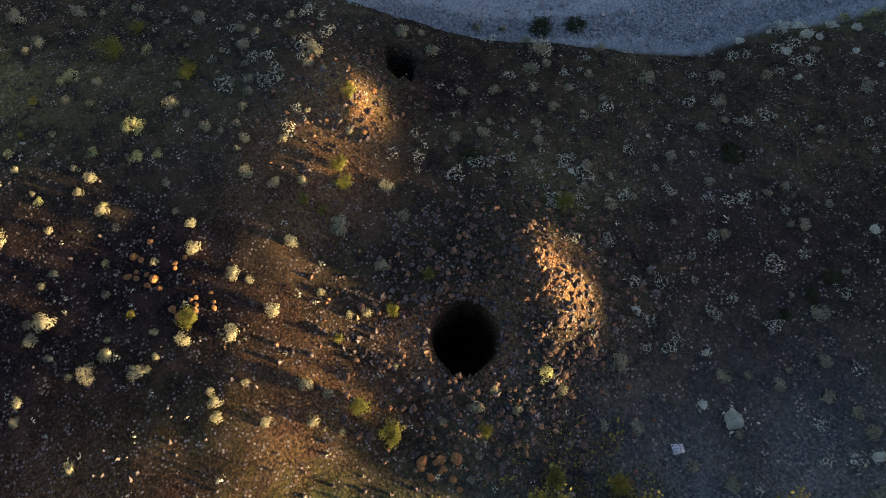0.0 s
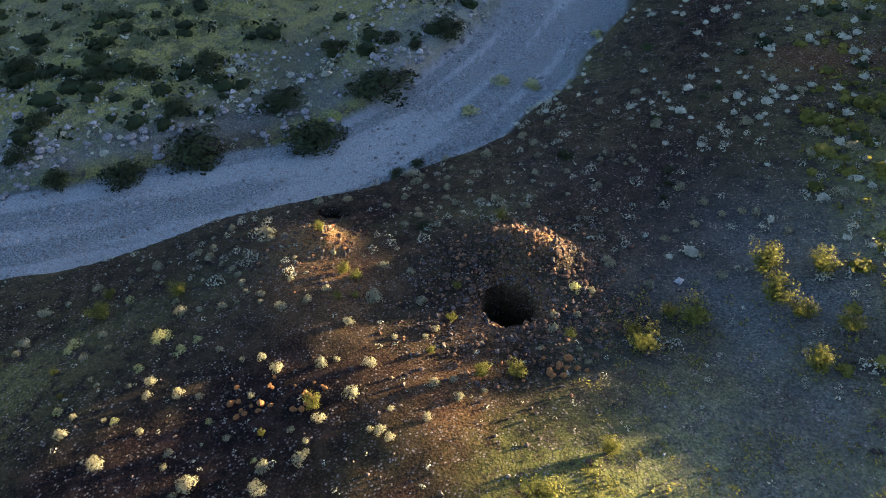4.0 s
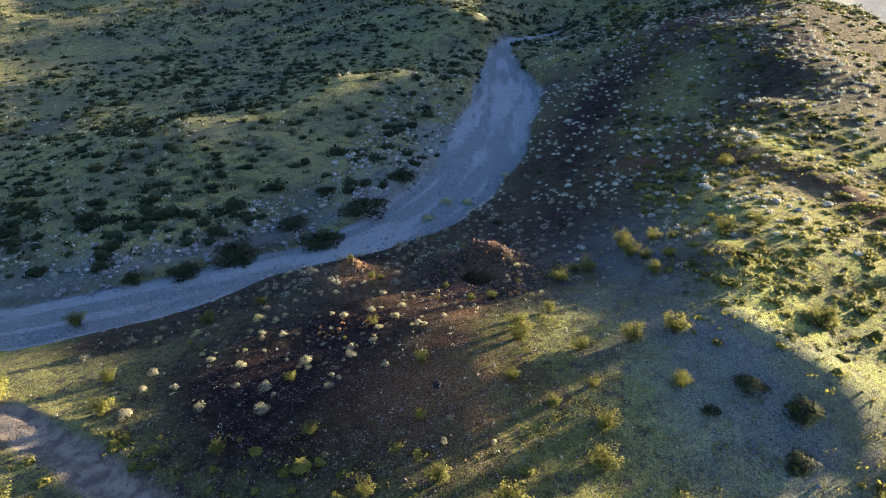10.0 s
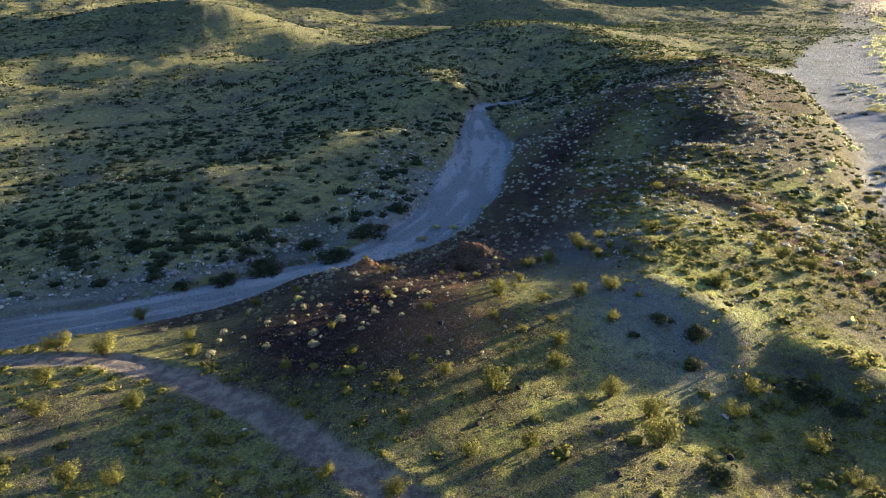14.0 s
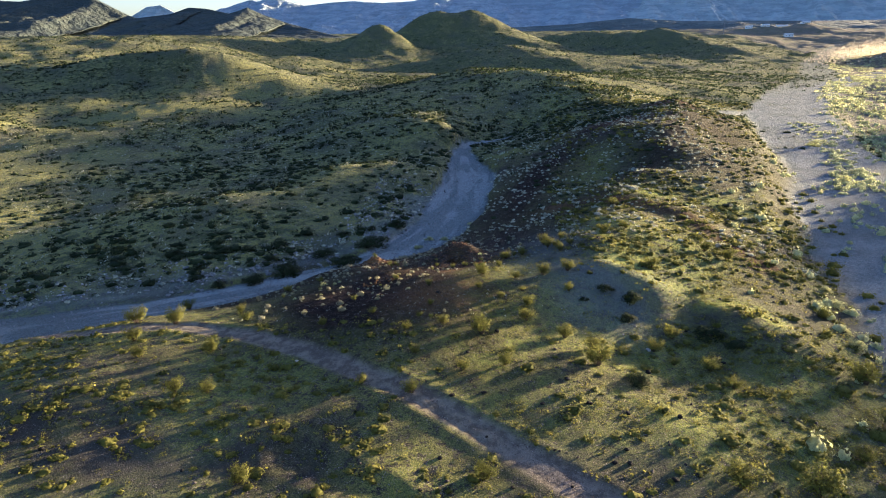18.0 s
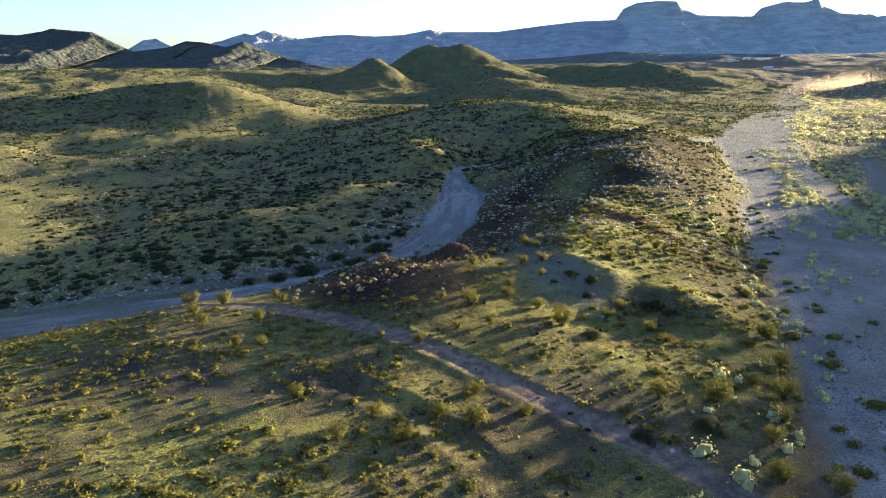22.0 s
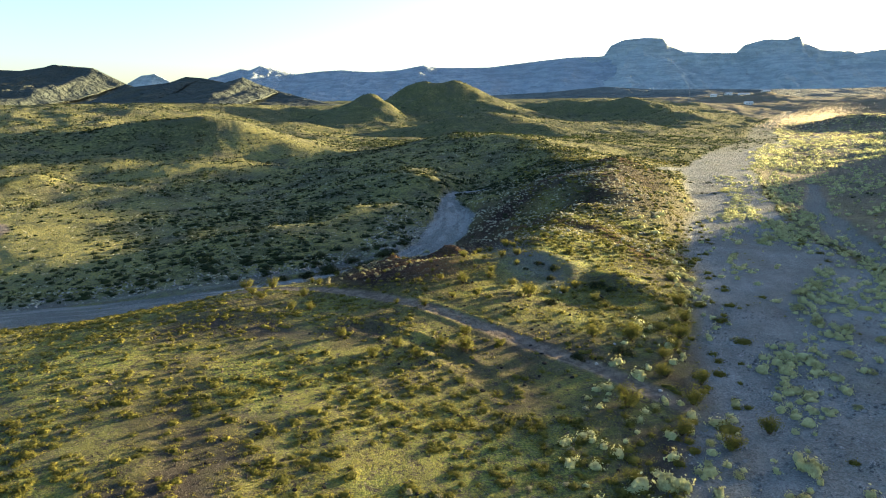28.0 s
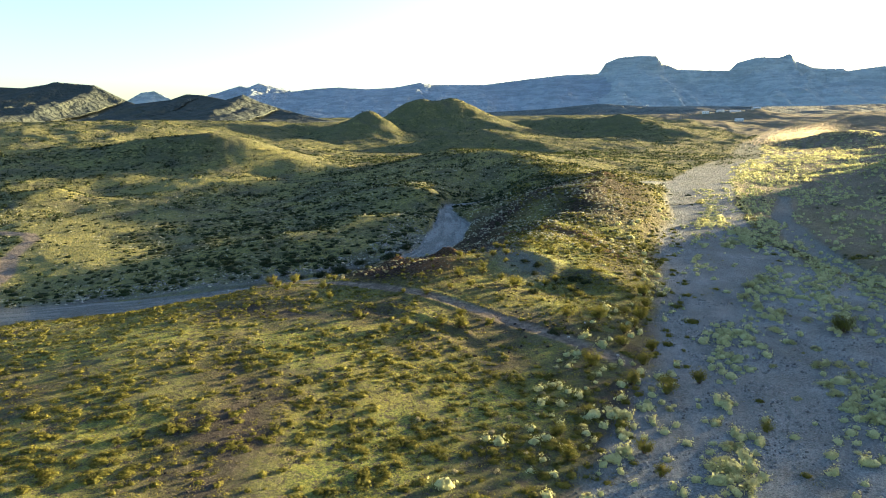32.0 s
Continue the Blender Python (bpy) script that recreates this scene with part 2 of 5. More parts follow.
solve_a = kernel(SPINES[:, 0], SPINES[:, 1])
count = len(SPINES)
solve_m = np.zeros((count + 1, count + 1))
solve_m[:count, :count] = solve_a - np.eye(count) * (0.1 + 0.0002 * np.hypot(SPINES[:, 0], SPINES[:, 1]))
solve_m[:count, count] = solve_m[count, :count] = 1
WEIGHTS = np.linalg.solve(solve_m, np.r_[SPINES[:, 2], 0])

SHAFT = (-2.45, 2.5, 1.28)      # x, y, half width
SHAFT_2 = (-15.1, 7.5, 0.85)


def relief(x, y):
    """Height of the ground."""
    x, y = np.asarray(x, float), np.asarray(y, float)
    z = np.empty(x.shape)
    for k in range(0, x.size, 16384):
        z[k:k + 16384] = kernel(x[k:k + 16384], y[k:k + 16384]) @ WEIGHTS[:count] + WEIGHTS[count]
    reach = np.hypot(x, y)
    # rolling and rilled detail, more of it on the far hills
    dw, zw = polyline(WASH, x, y)
    dh, half = polyline(WASH_HALF, x, y)
    dr, zr, wide = polyline(RIVER, x, y)
    dc, zc, cw = polyline(CREEK, x, y)
    # kept smooth on the hill added in the east, for an even shadow
    off = step(0, 14, dw - half) * step(0, 20, dr - wide) * (1 - 0.85 * step(110, 160, x - 0.25 * y) * step(620, 500, y))
    meadow = step(-12, -30, y) * step(46, 26, x)
    rough = fbm(x, y, 26, 4, 3) * np.clip(0.2 + reach / 110, 0.3, 1.5) * off * (1 - 0.65 * meadow) + 0.16 * meadow * fbm(x, y, 9, 3, 7)
    rough += -np.abs(fbm(x, y, 90, 4, 11)) * np.clip((reach - 150) / 110, 0, 7) * off
    rough += -np.abs(fbm(x, y, 42, 4, 19)) * np.clip((reach - 230) / 120, 0, 4) * off
    rough += fbm(x, y, 70, 3, 15) * np.clip((reach - 200) / 200, 0, 1.4) * off
    z = z + rough + fbm(x, y, 4.2, 3, 5) * 0.16 * (0.25 + 0.75 * off)
    # wash beds with cut banks
    wob = fbm(x, y, 7, 3, 21) * 1.3
    bed = zw + fbm(x, y, 5, 3, 31) * 0.14 + fbm(x, y, 1.4, 2, 33) * 0.05
    cut = step(-0.2, 1.3, dw - half + wob)
    z = np.where(dw < half + 9, bed * (1 - cut) + np.maximum(z, bed - 0.2) * cut, z)
    bed = zr + fbm(x, y, 14, 2, 41) * 0.16 + fbm(x, y, 2.2, 2, 43) * 0.035
    cut = step(-2.0, 7.0, dr - wide + wob * 1.6)
    z = np.where(dr < wide + 22, bed * (1 - cut) + z * cut, z)
    cut = step(-1.0, 2.0, dc - cw + wob)
    z = z - 0.6 * (1 - cut)
    # the graded track with low berms
    dt, _ = polyline(TRACK, x, y)
    z = z - 0.06 * (1 - step(0.8, 1.6, dt)) + 0.07 * np.exp(-((dt - 1.7) / 0.5) ** 2) - 0.05 * np.exp(-((dt - 0.75) / 0.22) ** 2)
    # a low scarp below the bench and a dug trench in the field
    de = edge(SCARP, x, y)
    z = z + 0.62 * (0.85 + 0.5 * fbm(x, y, 5, 2, 57)) * np.exp(-(de / np.where(de > 0, 2.2, 4.2)) ** 2)
    # a red cut bank across the foot of the hill
    db = edge(RED_BANK, x, y) + 0.8 * fbm(x, y, 5, 2, 59)
    z = z + 0.8 * np.exp(-(db / np.where(db > 0, 6.0, 2.8)) ** 2) * step(38, 30, x) * step(14, 22, x)
    dg, _ = polyline(TRENCH, x, y)
    z = z - 0.24 * (0.7 + 0.8 * fbm(x, y, 4, 2, 58)) * np.exp(-(dg / 1.3) ** 2) + 0.12 * np.exp(-((dg - 2.2) / 0.8) ** 2)
    # spoil heaps thrown up round the shafts
    sx, sy, sr = SHAFT
    ang, rad = np.arctan2(y - sy, x - sx), np.hypot(x - sx, y - sy)
    heap = np.exp(-(((x + 2.7) / 2.6) ** 2 + ((y - 6.3) / 1.7) ** 2)) + 0.12 * np.exp(-(((x - 0.6) / 1.5) ** 2 + ((y - 4.2) / 1.9) ** 2)) + 0.2 * np.exp(-(((x + 5.6) / 1.5) ** 2 + ((y - 4.0) / 1.6) ** 2))
    z = z + 1.8 * heap * (1 + 0.25 * fbm(x, y, 0.9, 3, 51)) * step(1.0, 2.2, rad)
    z = z + 1.05 * np.exp(-(((x + 14.2) / 1.5) ** 2 + ((y - 4.6) / 1.0) ** 2)) + 0.3 * np.exp(-(((x + 15.8) / 2.5) ** 2 + ((y - 3.0) / 2.0) ** 2))
    # a low rise added so that its north-east face takes the sun
    z = z + 0.5 * np.exp(-(((x + 12.3) / 2.6) ** 2 + ((y + 0.6) / 2.4) ** 2))
    z = z + fbm(x, y, 0.7, 2, 53) * 0.07 * np.exp(-(rad / 9) ** 2)
    # the shafts themselves
    for (hx, hy, hr), deep in ((SHAFT, 7.0), (SHAFT_2, 4.0)):
        d = np.hypot(x - hx, (y - hy) * (1.0 if deep > 5 else 1.25))
        rim = hr * (1 + 0.16 * fbm(x * 1.0, y * 1.0, 1.1, 2, 61))
        z = z - deep * (1 - step(0.72, 1.06, d / rim))
    return z


def sunlit_grass(x, y):
    """1 on patches painted bright as if sunlit, dry grass with hardly a bush: the flat by the far track, the bench and
    the flank of the left hill.
    """
    w = 14 * fbm(x, y, 30, 3, 105)
    c = np.exp(-((polyline([(-118, 20, 0), (-138, 62, 0), (-165, 105, 0)], x, y)[0] + w) / 30) ** 2)
    c = np.maximum(c, np.exp(-((polyline([(-192, 226, 0), (-160, 238, 0)], x, y)[0] + w) / 22) ** 2))
    c = np.maximum(c, 0.8 * np.exp(-((polyline([(-172, 318, 0), (-140, 312, 0), (-112, 308, 0)], x, y)[0] + w) / 24) ** 2))
    return c


def soils(x, y):
    """Gravel of the washes, wheel track, grass, red-brown soil, ore, flow, pale grey soil, slate river gravel and fresh
    sunlit grass and brush, each 0 to 1.
    """
    dw, _ = polyline(WASH, x, y)
    _, half = polyline(WASH_HALF, x, y)
    dr, _, wide = polyline(RIVER, x, y)
    dc, _, cw = polyline(CREEK, x, y)
    wob = fbm(x, y, 7, 3, 21) * 1.3
    gravel = np.maximum(1 - step(-0.2, 0.4, dw - half + wob), np.clip(0.78 + 0.35 * fbm(x, y, 6, 3, 75), 0.5, 0.95) * (1 - step(-2.0, 2.5, dr - wide + wob * 1.6)))
    # gravel thinned to darken the far river and the shaded left reach of the wash
    gravel = gravel * (1 - 0.5 * step(230, 380, y)) * (1 - 0.3 * step(-40, -60, x))
    gravel = np.maximum(gravel, 0.8 * (1 - step(-0.6, 1.2, dc - cw + wob)))
    db, _, bw = polyline(BRANCH, x, y)
    ds, _, sw = polyline(SIDE, x, y)
    db, bw = np.where(ds - sw < db - bw, ds, db), np.where(ds - sw < db - bw, sw, bw)
    gravel = np.maximum(gravel, 0.8 * (1 - step(-0.6, 1.2, db - bw + wob)))
    across = y - 4 - np.where(x > -46, 0.8 * (x + 46), 0.3 * (x + 46))
    strip = (1 - step(1.0, 9.0, dw - half + 2 * wob)) * (x < -9 + 0.1 * y) * step(-2, 1, across) * 0.45 * (y < 60)
    gravel = np.maximum(gravel, strip)
    patch = fbm(x, y, 14, 4, 71)
    # grey stony soil on the bench by the shaft
    bench = np.exp(-(polyline([(9, 8), (10, 2), (13, -8), (17, -12)], x, y)[0] / 6.0) ** 2)
    gravel = np.maximum(gravel, np.clip(0.48 * bench * (0.9 + 0.9 * patch + 0.6 * fbm(x, y, 3, 3, 73)), 0, 0.5))
    dt, _ = polyline(TRACK, x, y)
    df, _ = polyline(FAR_TRACK, x, y)
    track = np.maximum(0.85 * (1 - step(0.9, 1.8, dt + 0.3 * wob)), 0.95 * (1 - step(2.0, 3.2, df)))
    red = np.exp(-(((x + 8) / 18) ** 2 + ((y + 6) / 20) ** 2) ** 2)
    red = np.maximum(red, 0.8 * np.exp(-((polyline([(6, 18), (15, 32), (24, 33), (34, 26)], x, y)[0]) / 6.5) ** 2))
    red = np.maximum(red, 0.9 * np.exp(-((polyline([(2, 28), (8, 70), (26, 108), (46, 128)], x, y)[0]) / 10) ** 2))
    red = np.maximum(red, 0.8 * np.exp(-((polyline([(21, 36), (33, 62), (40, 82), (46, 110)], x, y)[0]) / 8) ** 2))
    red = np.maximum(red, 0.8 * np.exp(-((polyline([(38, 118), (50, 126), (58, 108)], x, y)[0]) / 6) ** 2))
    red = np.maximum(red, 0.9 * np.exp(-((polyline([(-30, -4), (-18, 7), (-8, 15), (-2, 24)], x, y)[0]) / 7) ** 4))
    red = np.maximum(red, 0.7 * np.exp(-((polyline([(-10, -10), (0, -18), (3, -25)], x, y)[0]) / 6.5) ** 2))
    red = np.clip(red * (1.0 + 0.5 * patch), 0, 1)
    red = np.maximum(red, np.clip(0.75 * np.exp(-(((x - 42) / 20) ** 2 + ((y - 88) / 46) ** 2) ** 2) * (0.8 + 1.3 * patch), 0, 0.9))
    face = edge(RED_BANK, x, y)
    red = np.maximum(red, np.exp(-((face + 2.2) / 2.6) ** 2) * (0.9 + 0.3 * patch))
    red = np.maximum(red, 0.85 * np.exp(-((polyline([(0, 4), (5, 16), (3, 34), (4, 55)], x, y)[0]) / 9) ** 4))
    grass = np.clip(0.72 + 1.1 * patch + 0.4 * fbm(x, y, 3.5, 3, 72), 0, 1) * (1 - red) * (1 - gravel) * (1 - 0.5 * step(70, 110, x - 0.3 * y))
    d = np.hypot(x - SHAFT[0], y - SHAFT[1])
    ore = np.exp(-(((x + 2.3) / 1.5) ** 2 + ((y - 6.6) / 1.1) ** 2)) + np.exp(-(((x + 14.4) / 2.6) ** 2 + ((y - 4.0) / 1.5) ** 2)) + 0.9 * np.exp(-(((x + 3.6) / 1.0) ** 2 + ((y - 0.7) / 0.9) ** 2))
    ore = np.clip(ore + 0.5 * np.exp(-((d - 1.7) / 0.5) ** 2) * (0.6 + 0.8 * fbm(x, y, 1.5, 3, 77)) + 0.7 * np.exp(-((x + 2.5) / 4.5) ** 2 - ((y + 13.5) / 4) ** 2)+ 0.5 * np.exp(-((x + 12) / 3.5) ** 2 - ((y - 0.5) / 3.5) ** 2) * (0.7 + fbm(x, y, 2.5, 3, 78)) + 0.45 * np.exp(-((x + 3.5) / 3) ** 2 - ((y + 3.5) / 3) ** 2) * (0.7 + fbm(x, y, 2.5, 3, 79)), 0, 1)
    ore = np.maximum(ore, np.clip(0.38 * np.exp(-((polyline([(30, 104, 0), (40, 120, 0), (47, 129, 0), (52, 120, 0)], x, y)[0]) / 7) ** 2) * (0.7 + fbm(x, y, 6, 3, 103)), 0, 1))
    ore = np.maximum(ore, np.clip(0.42 * np.exp(-((face + 2.0) / 2.4) ** 2) * (0.8 + fbm(x, y, 4, 3, 104)), 0, 1))
    # silt and cobbles drawn out along the flow
    flow = np.zeros(x.shape)
    for line, near in ((WASH, dw < half + 3), (RIVER, dr < wide + 4)):
        rows, run = [], 0.0
        for k, p in enumerate(line):
            run += math.hypot(p[0] - line[k - 1][0], p[1] - line[k - 1][1]) if k else 0.0
            rows.append((p[0], p[1], run))
        d, s = polyline(rows, x, y)
        bend = d + 0.8 * fbm(x, y, 18, 2, 63)
        flow = np.where(near, 0.5 + 0.9 * fbm(s / 14, bend / 1.1, 1.0, 4, 64) + 0.5 * np.exp(-(((bend - 3.2) % 9 - 1.0) / 0.35) ** 2) * (line is RIVER), flow)
    # pale grey soil across the wash and on the farther hills
    pale = np.maximum(step(0, 8, across) * step(0, -6, x + 12 - 0.04 * y), step(120, 170, y)) * (1 - 0.6 * red) * np.clip(0.8 + 0.5 * patch, 0.25, 1)
    beyond = x - np.interp(y, RIVER_Y, RIVER_X)
    pale = np.maximum(pale, step(4, 12, beyond) * np.clip(0.9 + 0.5 * patch, 0.3, 1))
    track = np.maximum(track, np.clip(0.6 * step(4, 14, beyond) * (0.8 + 0.9 * patch + 0.5 * fbm(x, y, 4, 3, 74)), 0, 0.7) * (1 - gravel))
    # fresh yellow-green grass, painting the sunlit strip along the scarp and patches on the bench and before the red
    # bank
    above = edge(SCARP, x, y)
    lush_sunlit = np.exp(-((above - 2.6) / 3.2) ** 2) * step(12, 15, x) * step(36, 30, x)
    lush_sunlit = np.maximum(lush_sunlit, 0.25 * np.exp(-((polyline([(4, -6), (8.5, -1), (11.5, 0.5)], x, y)[0]) / 3.0) ** 2))
    lush_sunlit = np.maximum(lush_sunlit, 0.7 * np.exp(-((polyline([(28, 34), (38, 32), (44, 24)], x, y)[0]) / 6.0) ** 2))
    lush_sunlit = np.maximum(lush_sunlit, 0.45 * np.exp(-((polyline([(9, -10), (14, -20), (24, -28), (6, -24)], x, y)[0]) / 9.0) ** 2))
    lush_sunlit = np.clip(lush_sunlit * (0.75 + 1.2 * fbm(x, y, 3.2, 3, 76)), 0, 1) * (1 - 0.35 * np.exp(-((polyline([(8, 8), (10, 1), (13, -8)], x, y)[0]) / 4.0) ** 2))
    grass = np.maximum(grass, 0.9 * lush_sunlit) * (1 - 0.5 * gravel * (1 - lush_sunlit))
    # the sunlit patches, brightened by more grass and less brush
    clear = sunlit_grass(x, y)
    grass = grass * (1 - 0.5 * np.exp(-(((x - 46) / 26) ** 2 + ((y - 75) / 60) ** 2) ** 2) * (1 - lush_sunlit))
    grass = np.maximum(grass, clear * (1 - gravel) * (1 - red))
    # brush thickened to darken the left hill's shaded side, thinned on the sunlit patches
    brushy = np.clip(0.5 + 0.2 * step(380, 560, y) + 0.25 * np.exp(-(((x + 225) / 50) ** 2 + ((y - 318) / 34) ** 2) ** 2) - 0.5 * clear, 0, 1)
    slate = 1 - step(-2.0, 4.0, np.minimum(dr - wide, db - bw))
    return gravel, track, grass, red, ore, np.clip(flow, 0, 1), pale, slate, lush_sunlit, brushy


# ---- materials ----


class Nodes:
    """Short hand for a node material."""

    def __init__(self, name, rough=0.9):
        self.mat = bpy.data.materials.new(name)
        self.mat.use_nodes = True
        self.tree = self.mat.node_tree
        self.bsdf = self.tree.nodes["Principled BSDF"]
        self.bsdf.inputs["Roughness"].default_value = rough
        self.bsdf.inputs["Specular IOR Level"].default_value = 0.25
        self.where = self.tree.nodes.new("ShaderNodeTexCoord").outputs["Object"]

    def put(self, value, socket):
        if isinstance(value, bpy.types.NodeSocket):
            self.tree.links.new(value, socket)
        elif isinstance(value, (tuple, list)):
            socket.default_value = (*value, 1.0)[:4]
        else:
            socket.default_value = value

    def noise(self, scale, detail=4.0, rough=0.6, where=None):
        n = self.tree.nodes.new("ShaderNodeTexNoise")
        n.inputs["Scale"].default_value, n.inputs["Detail"].default_value, n.inputs["Roughness"].default_value = scale, detail, rough
        self.tree.links.new(where or self.where, n.inputs["Vector"])
        return n.outputs["Fac"]

    def cells(self, scale, out="Color"):
        n = self.tree.nodes.new("ShaderNodeTexVoronoi")
        n.inputs["Scale"].default_value = scale
        self.tree.links.new(self.where, n.inputs["Vector"])
        return n.outputs[out]

    def ramp(self, value, low, high, a=0.0, b=1.0):
        n = self.tree.nodes.new("ShaderNodeMapRange")
        n.interpolation_type = "SMOOTHSTEP"
        self.put(value, n.inputs["Value"])
        for key, v in zip(("From Min", "From Max", "To Min", "To Max"), (low, high, a, b)):
            n.inputs[key].default_value = v
        return n.outputs["Result"]

    def mix(self, fac, a, b, how="MIX"):
        n = self.tree.nodes.new("ShaderNodeMix")
        n.data_type, n.blend_type = "RGBA", how
        self.put(fac, n.inputs[0])
        self.put(a, n.inputs[6])
        self.put(b, n.inputs[7])
        return n.outputs[2]

    def math(self, how, a, b):
        n = self.tree.nodes.new("ShaderNodeMath")
        n.operation = how
        self.put(a, n.inputs[0])
        self.put(b, n.inputs[1])
        return n.outputs[0]

    def attribute(self, name):
        n = self.tree.nodes.new("ShaderNodeAttribute")
        n.attribute_name = name
        return n.outputs["Fac"]

    def random(self, islands=False):
        if islands:
            return self.tree.nodes.new("ShaderNodeNewGeometry").outputs["Random Per Island"]
        return self.tree.nodes.new("ShaderNodeObjectInfo").outputs["Random"]

    def bump(self, value, strength, distance):
        n = self.tree.nodes.new("ShaderNodeBump")
        n.inputs["Strength"].default_value, n.inputs["Distance"].default_value = strength, distance
        self.put(value, n.inputs["Height"])
        self.put(n.outputs[0], self.bsdf.inputs["Normal"])

    def colour(self, value):
        self.put(value, self.bsdf.inputs["Base Color"])
        return self.mat


def ground_material():
    m = Nodes("desert ground", 0.95)
    m.bsdf.inputs["Specular IOR Level"].default_value = 0.03
    fine, mid, wide = m.noise(9.0, 6, 0.7), m.noise(0.9, 6, 0.65), m.noise(0.06, 4)
    shade = m.cells(7.0)
    pick = m.ramp(m.cells(7.0, "Distance"), 0.42, 0.30)
    bright = m.math("MULTIPLY", pick, m.ramp(m.noise(1.7, 4, 0.7), 0.44, 0.62))
    soil = m.mix(m.ramp(fine, 0.35, 0.7), (0.021, 0.019, 0.018), (0.078, 0.070, 0.058))
    soil = m.mix(m.ramp(wide, 0.35, 0.7), soil, (0.066, 0.062, 0.048))
    soil = m.mix(m.attribute("pale"), soil, m.mix(m.ramp(fine, 0.35, 0.7), (0.060, 0.076, 0.056), (0.170, 0.178, 0.115)))
    # dark soil, its low tone cooled and deepened for the slope's grazing light
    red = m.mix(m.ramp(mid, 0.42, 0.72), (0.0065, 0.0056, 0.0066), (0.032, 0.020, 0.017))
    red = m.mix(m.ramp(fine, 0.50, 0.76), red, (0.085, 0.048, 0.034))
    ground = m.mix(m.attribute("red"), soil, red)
    ground = m.mix(m.attribute("ore"), ground, m.mix(m.ramp(fine, 0.38, 0.68), (0.05, 0.024, 0.013), (0.32, 0.165, 0.075)))
    tuft = m.ramp(m.math("ADD", m.math("MULTIPLY", mid, 0.55), m.math("MULTIPLY", m.noise(3.2, 6, 0.7), 0.55)), 0.45, 0.57)
    meadow = m.mix(m.ramp(fine, 0.38, 0.66), (0.070, 0.088, 0.030), (0.285, 0.262, 0.070))
    meadow = m.mix(m.ramp(wide, 0.42, 0.62), meadow, m.mix(m.ramp(m.noise(4.0, 5, 0.7), 0.4, 0.62), (0.066, 0.092, 0.028), (0.25, 0.26, 0.062)))
    straw = m.mix(m.ramp(fine, 0.38, 0.66), (0.074, 0.092, 0.040), (0.33, 0.30, 0.090))
    meadow = m.mix(m.attribute("pale"), meadow, straw)
    ground = m.mix(m.math("MULTIPLY", m.attribute("grass"), tuft), ground, meadow)
    # fresh grass, its vivid yellow-green standing for sun on the strips
    ground = m.mix(m.math("MULTIPLY", m.attribute("lush_sunlit"), m.ramp(m.noise(1.3, 5, 0.7), 0.36, 0.58)), ground, m.mix(m.ramp(fine, 0.36, 0.64), (0.13, 0.165, 0.035), (0.36, 0.37, 0.075)))
    thick = m.math("ADD", m.math("MULTIPLY", m.noise(0.42, 5, 0.7), 0.7), m.math("ADD", m.math("MULTIPLY", wide, 0.3), m.math("MULTIPLY", m.math("SUBTRACT", m.attribute("brushy"), 0.5), 0.4)))
    brush = m.math("MULTIPLY", m.attribute("pale"), m.ramp(thick, 0.50, 0.56, 0.0, 0.8))
    ground = m.mix(brush, ground, m.mix(m.ramp(fine, 0.4, 0.65), (0.026, 0.036, 0.020), (0.075, 0.090, 0.042)))
    gravel = m.mix(m.ramp(fine, 0.36, 0.66), (0.052, 0.064, 0.070), (0.262, 0.298, 0.305))
    gravel = m.mix(m.ramp(m.noise(0.35, 6, 0.65), 0.42, 0.64), gravel, m.mix(m.ramp(m.noise(5.0, 5, 0.7), 0.4, 0.62), (0.080, 0.097, 0.106), (0.21, 0.24, 0.25)))
    gravel = m.mix(m.ramp(m.attribute("flow"), 0.38, 0.72, 0.0, 0.85), gravel, m.mix(m.ramp(fine, 0.4, 0.62), (0.182, 0.204, 0.21), (0.30, 0.333, 0.34)))
    slate = m.mix(m.ramp(fine, 0.36, 0.68), (0.088, 0.106, 0.112), (0.335, 0.37, 0.375))
    slate = m.mix(m.ramp(m.attribute("flow"), 0.40, 0.85, 0.0, 0.7), slate, m.mix(m.ramp(fine, 0.4, 0.62), (0.175, 0.19, 0.195), (0.36, 0.38, 0.38)))
    slate = m.mix(m.ramp(m.noise(0.22, 6, 0.7), 0.40, 0.62, 0.0, 0.55), slate, m.mix(m.ramp(m.noise(4.0, 6, 0.75), 0.42, 0.62), (0.055, 0.063, 0.067), (0.22, 0.235, 0.24)))
    slate = m.mix(0.3, slate, m.mix(m.ramp(m.cells(5.5), 0.1, 0.9), (0.052, 0.062, 0.066), (0.37, 0.40, 0.40)))
    gravel = m.mix(m.attribute("slate"), gravel, slate)
    ground = m.mix(m.attribute("gravel"), ground, gravel)
    ground = m.mix(m.attribute("track"), ground, m.mix(m.ramp(mid, 0.38, 0.62), (0.112, 0.094, 0.082), (0.225, 0.190, 0.162)))
    pale = m.mix(m.ramp(shade, 0.15, 0.85), (0.0476, 0.0354, 0.0313), (0.286, 0.245, 0.218))
    ground = m.mix(m.math("MULTIPLY", bright, 0.8), ground, pale)
    m.bump(m.math("ADD", m.math("MULTIPLY", fine, 0.5), m.math("ADD", m.math("MULTIPLY", pick, 0.35), mid)), 1.0, 0.26)
    return m.colour(ground)


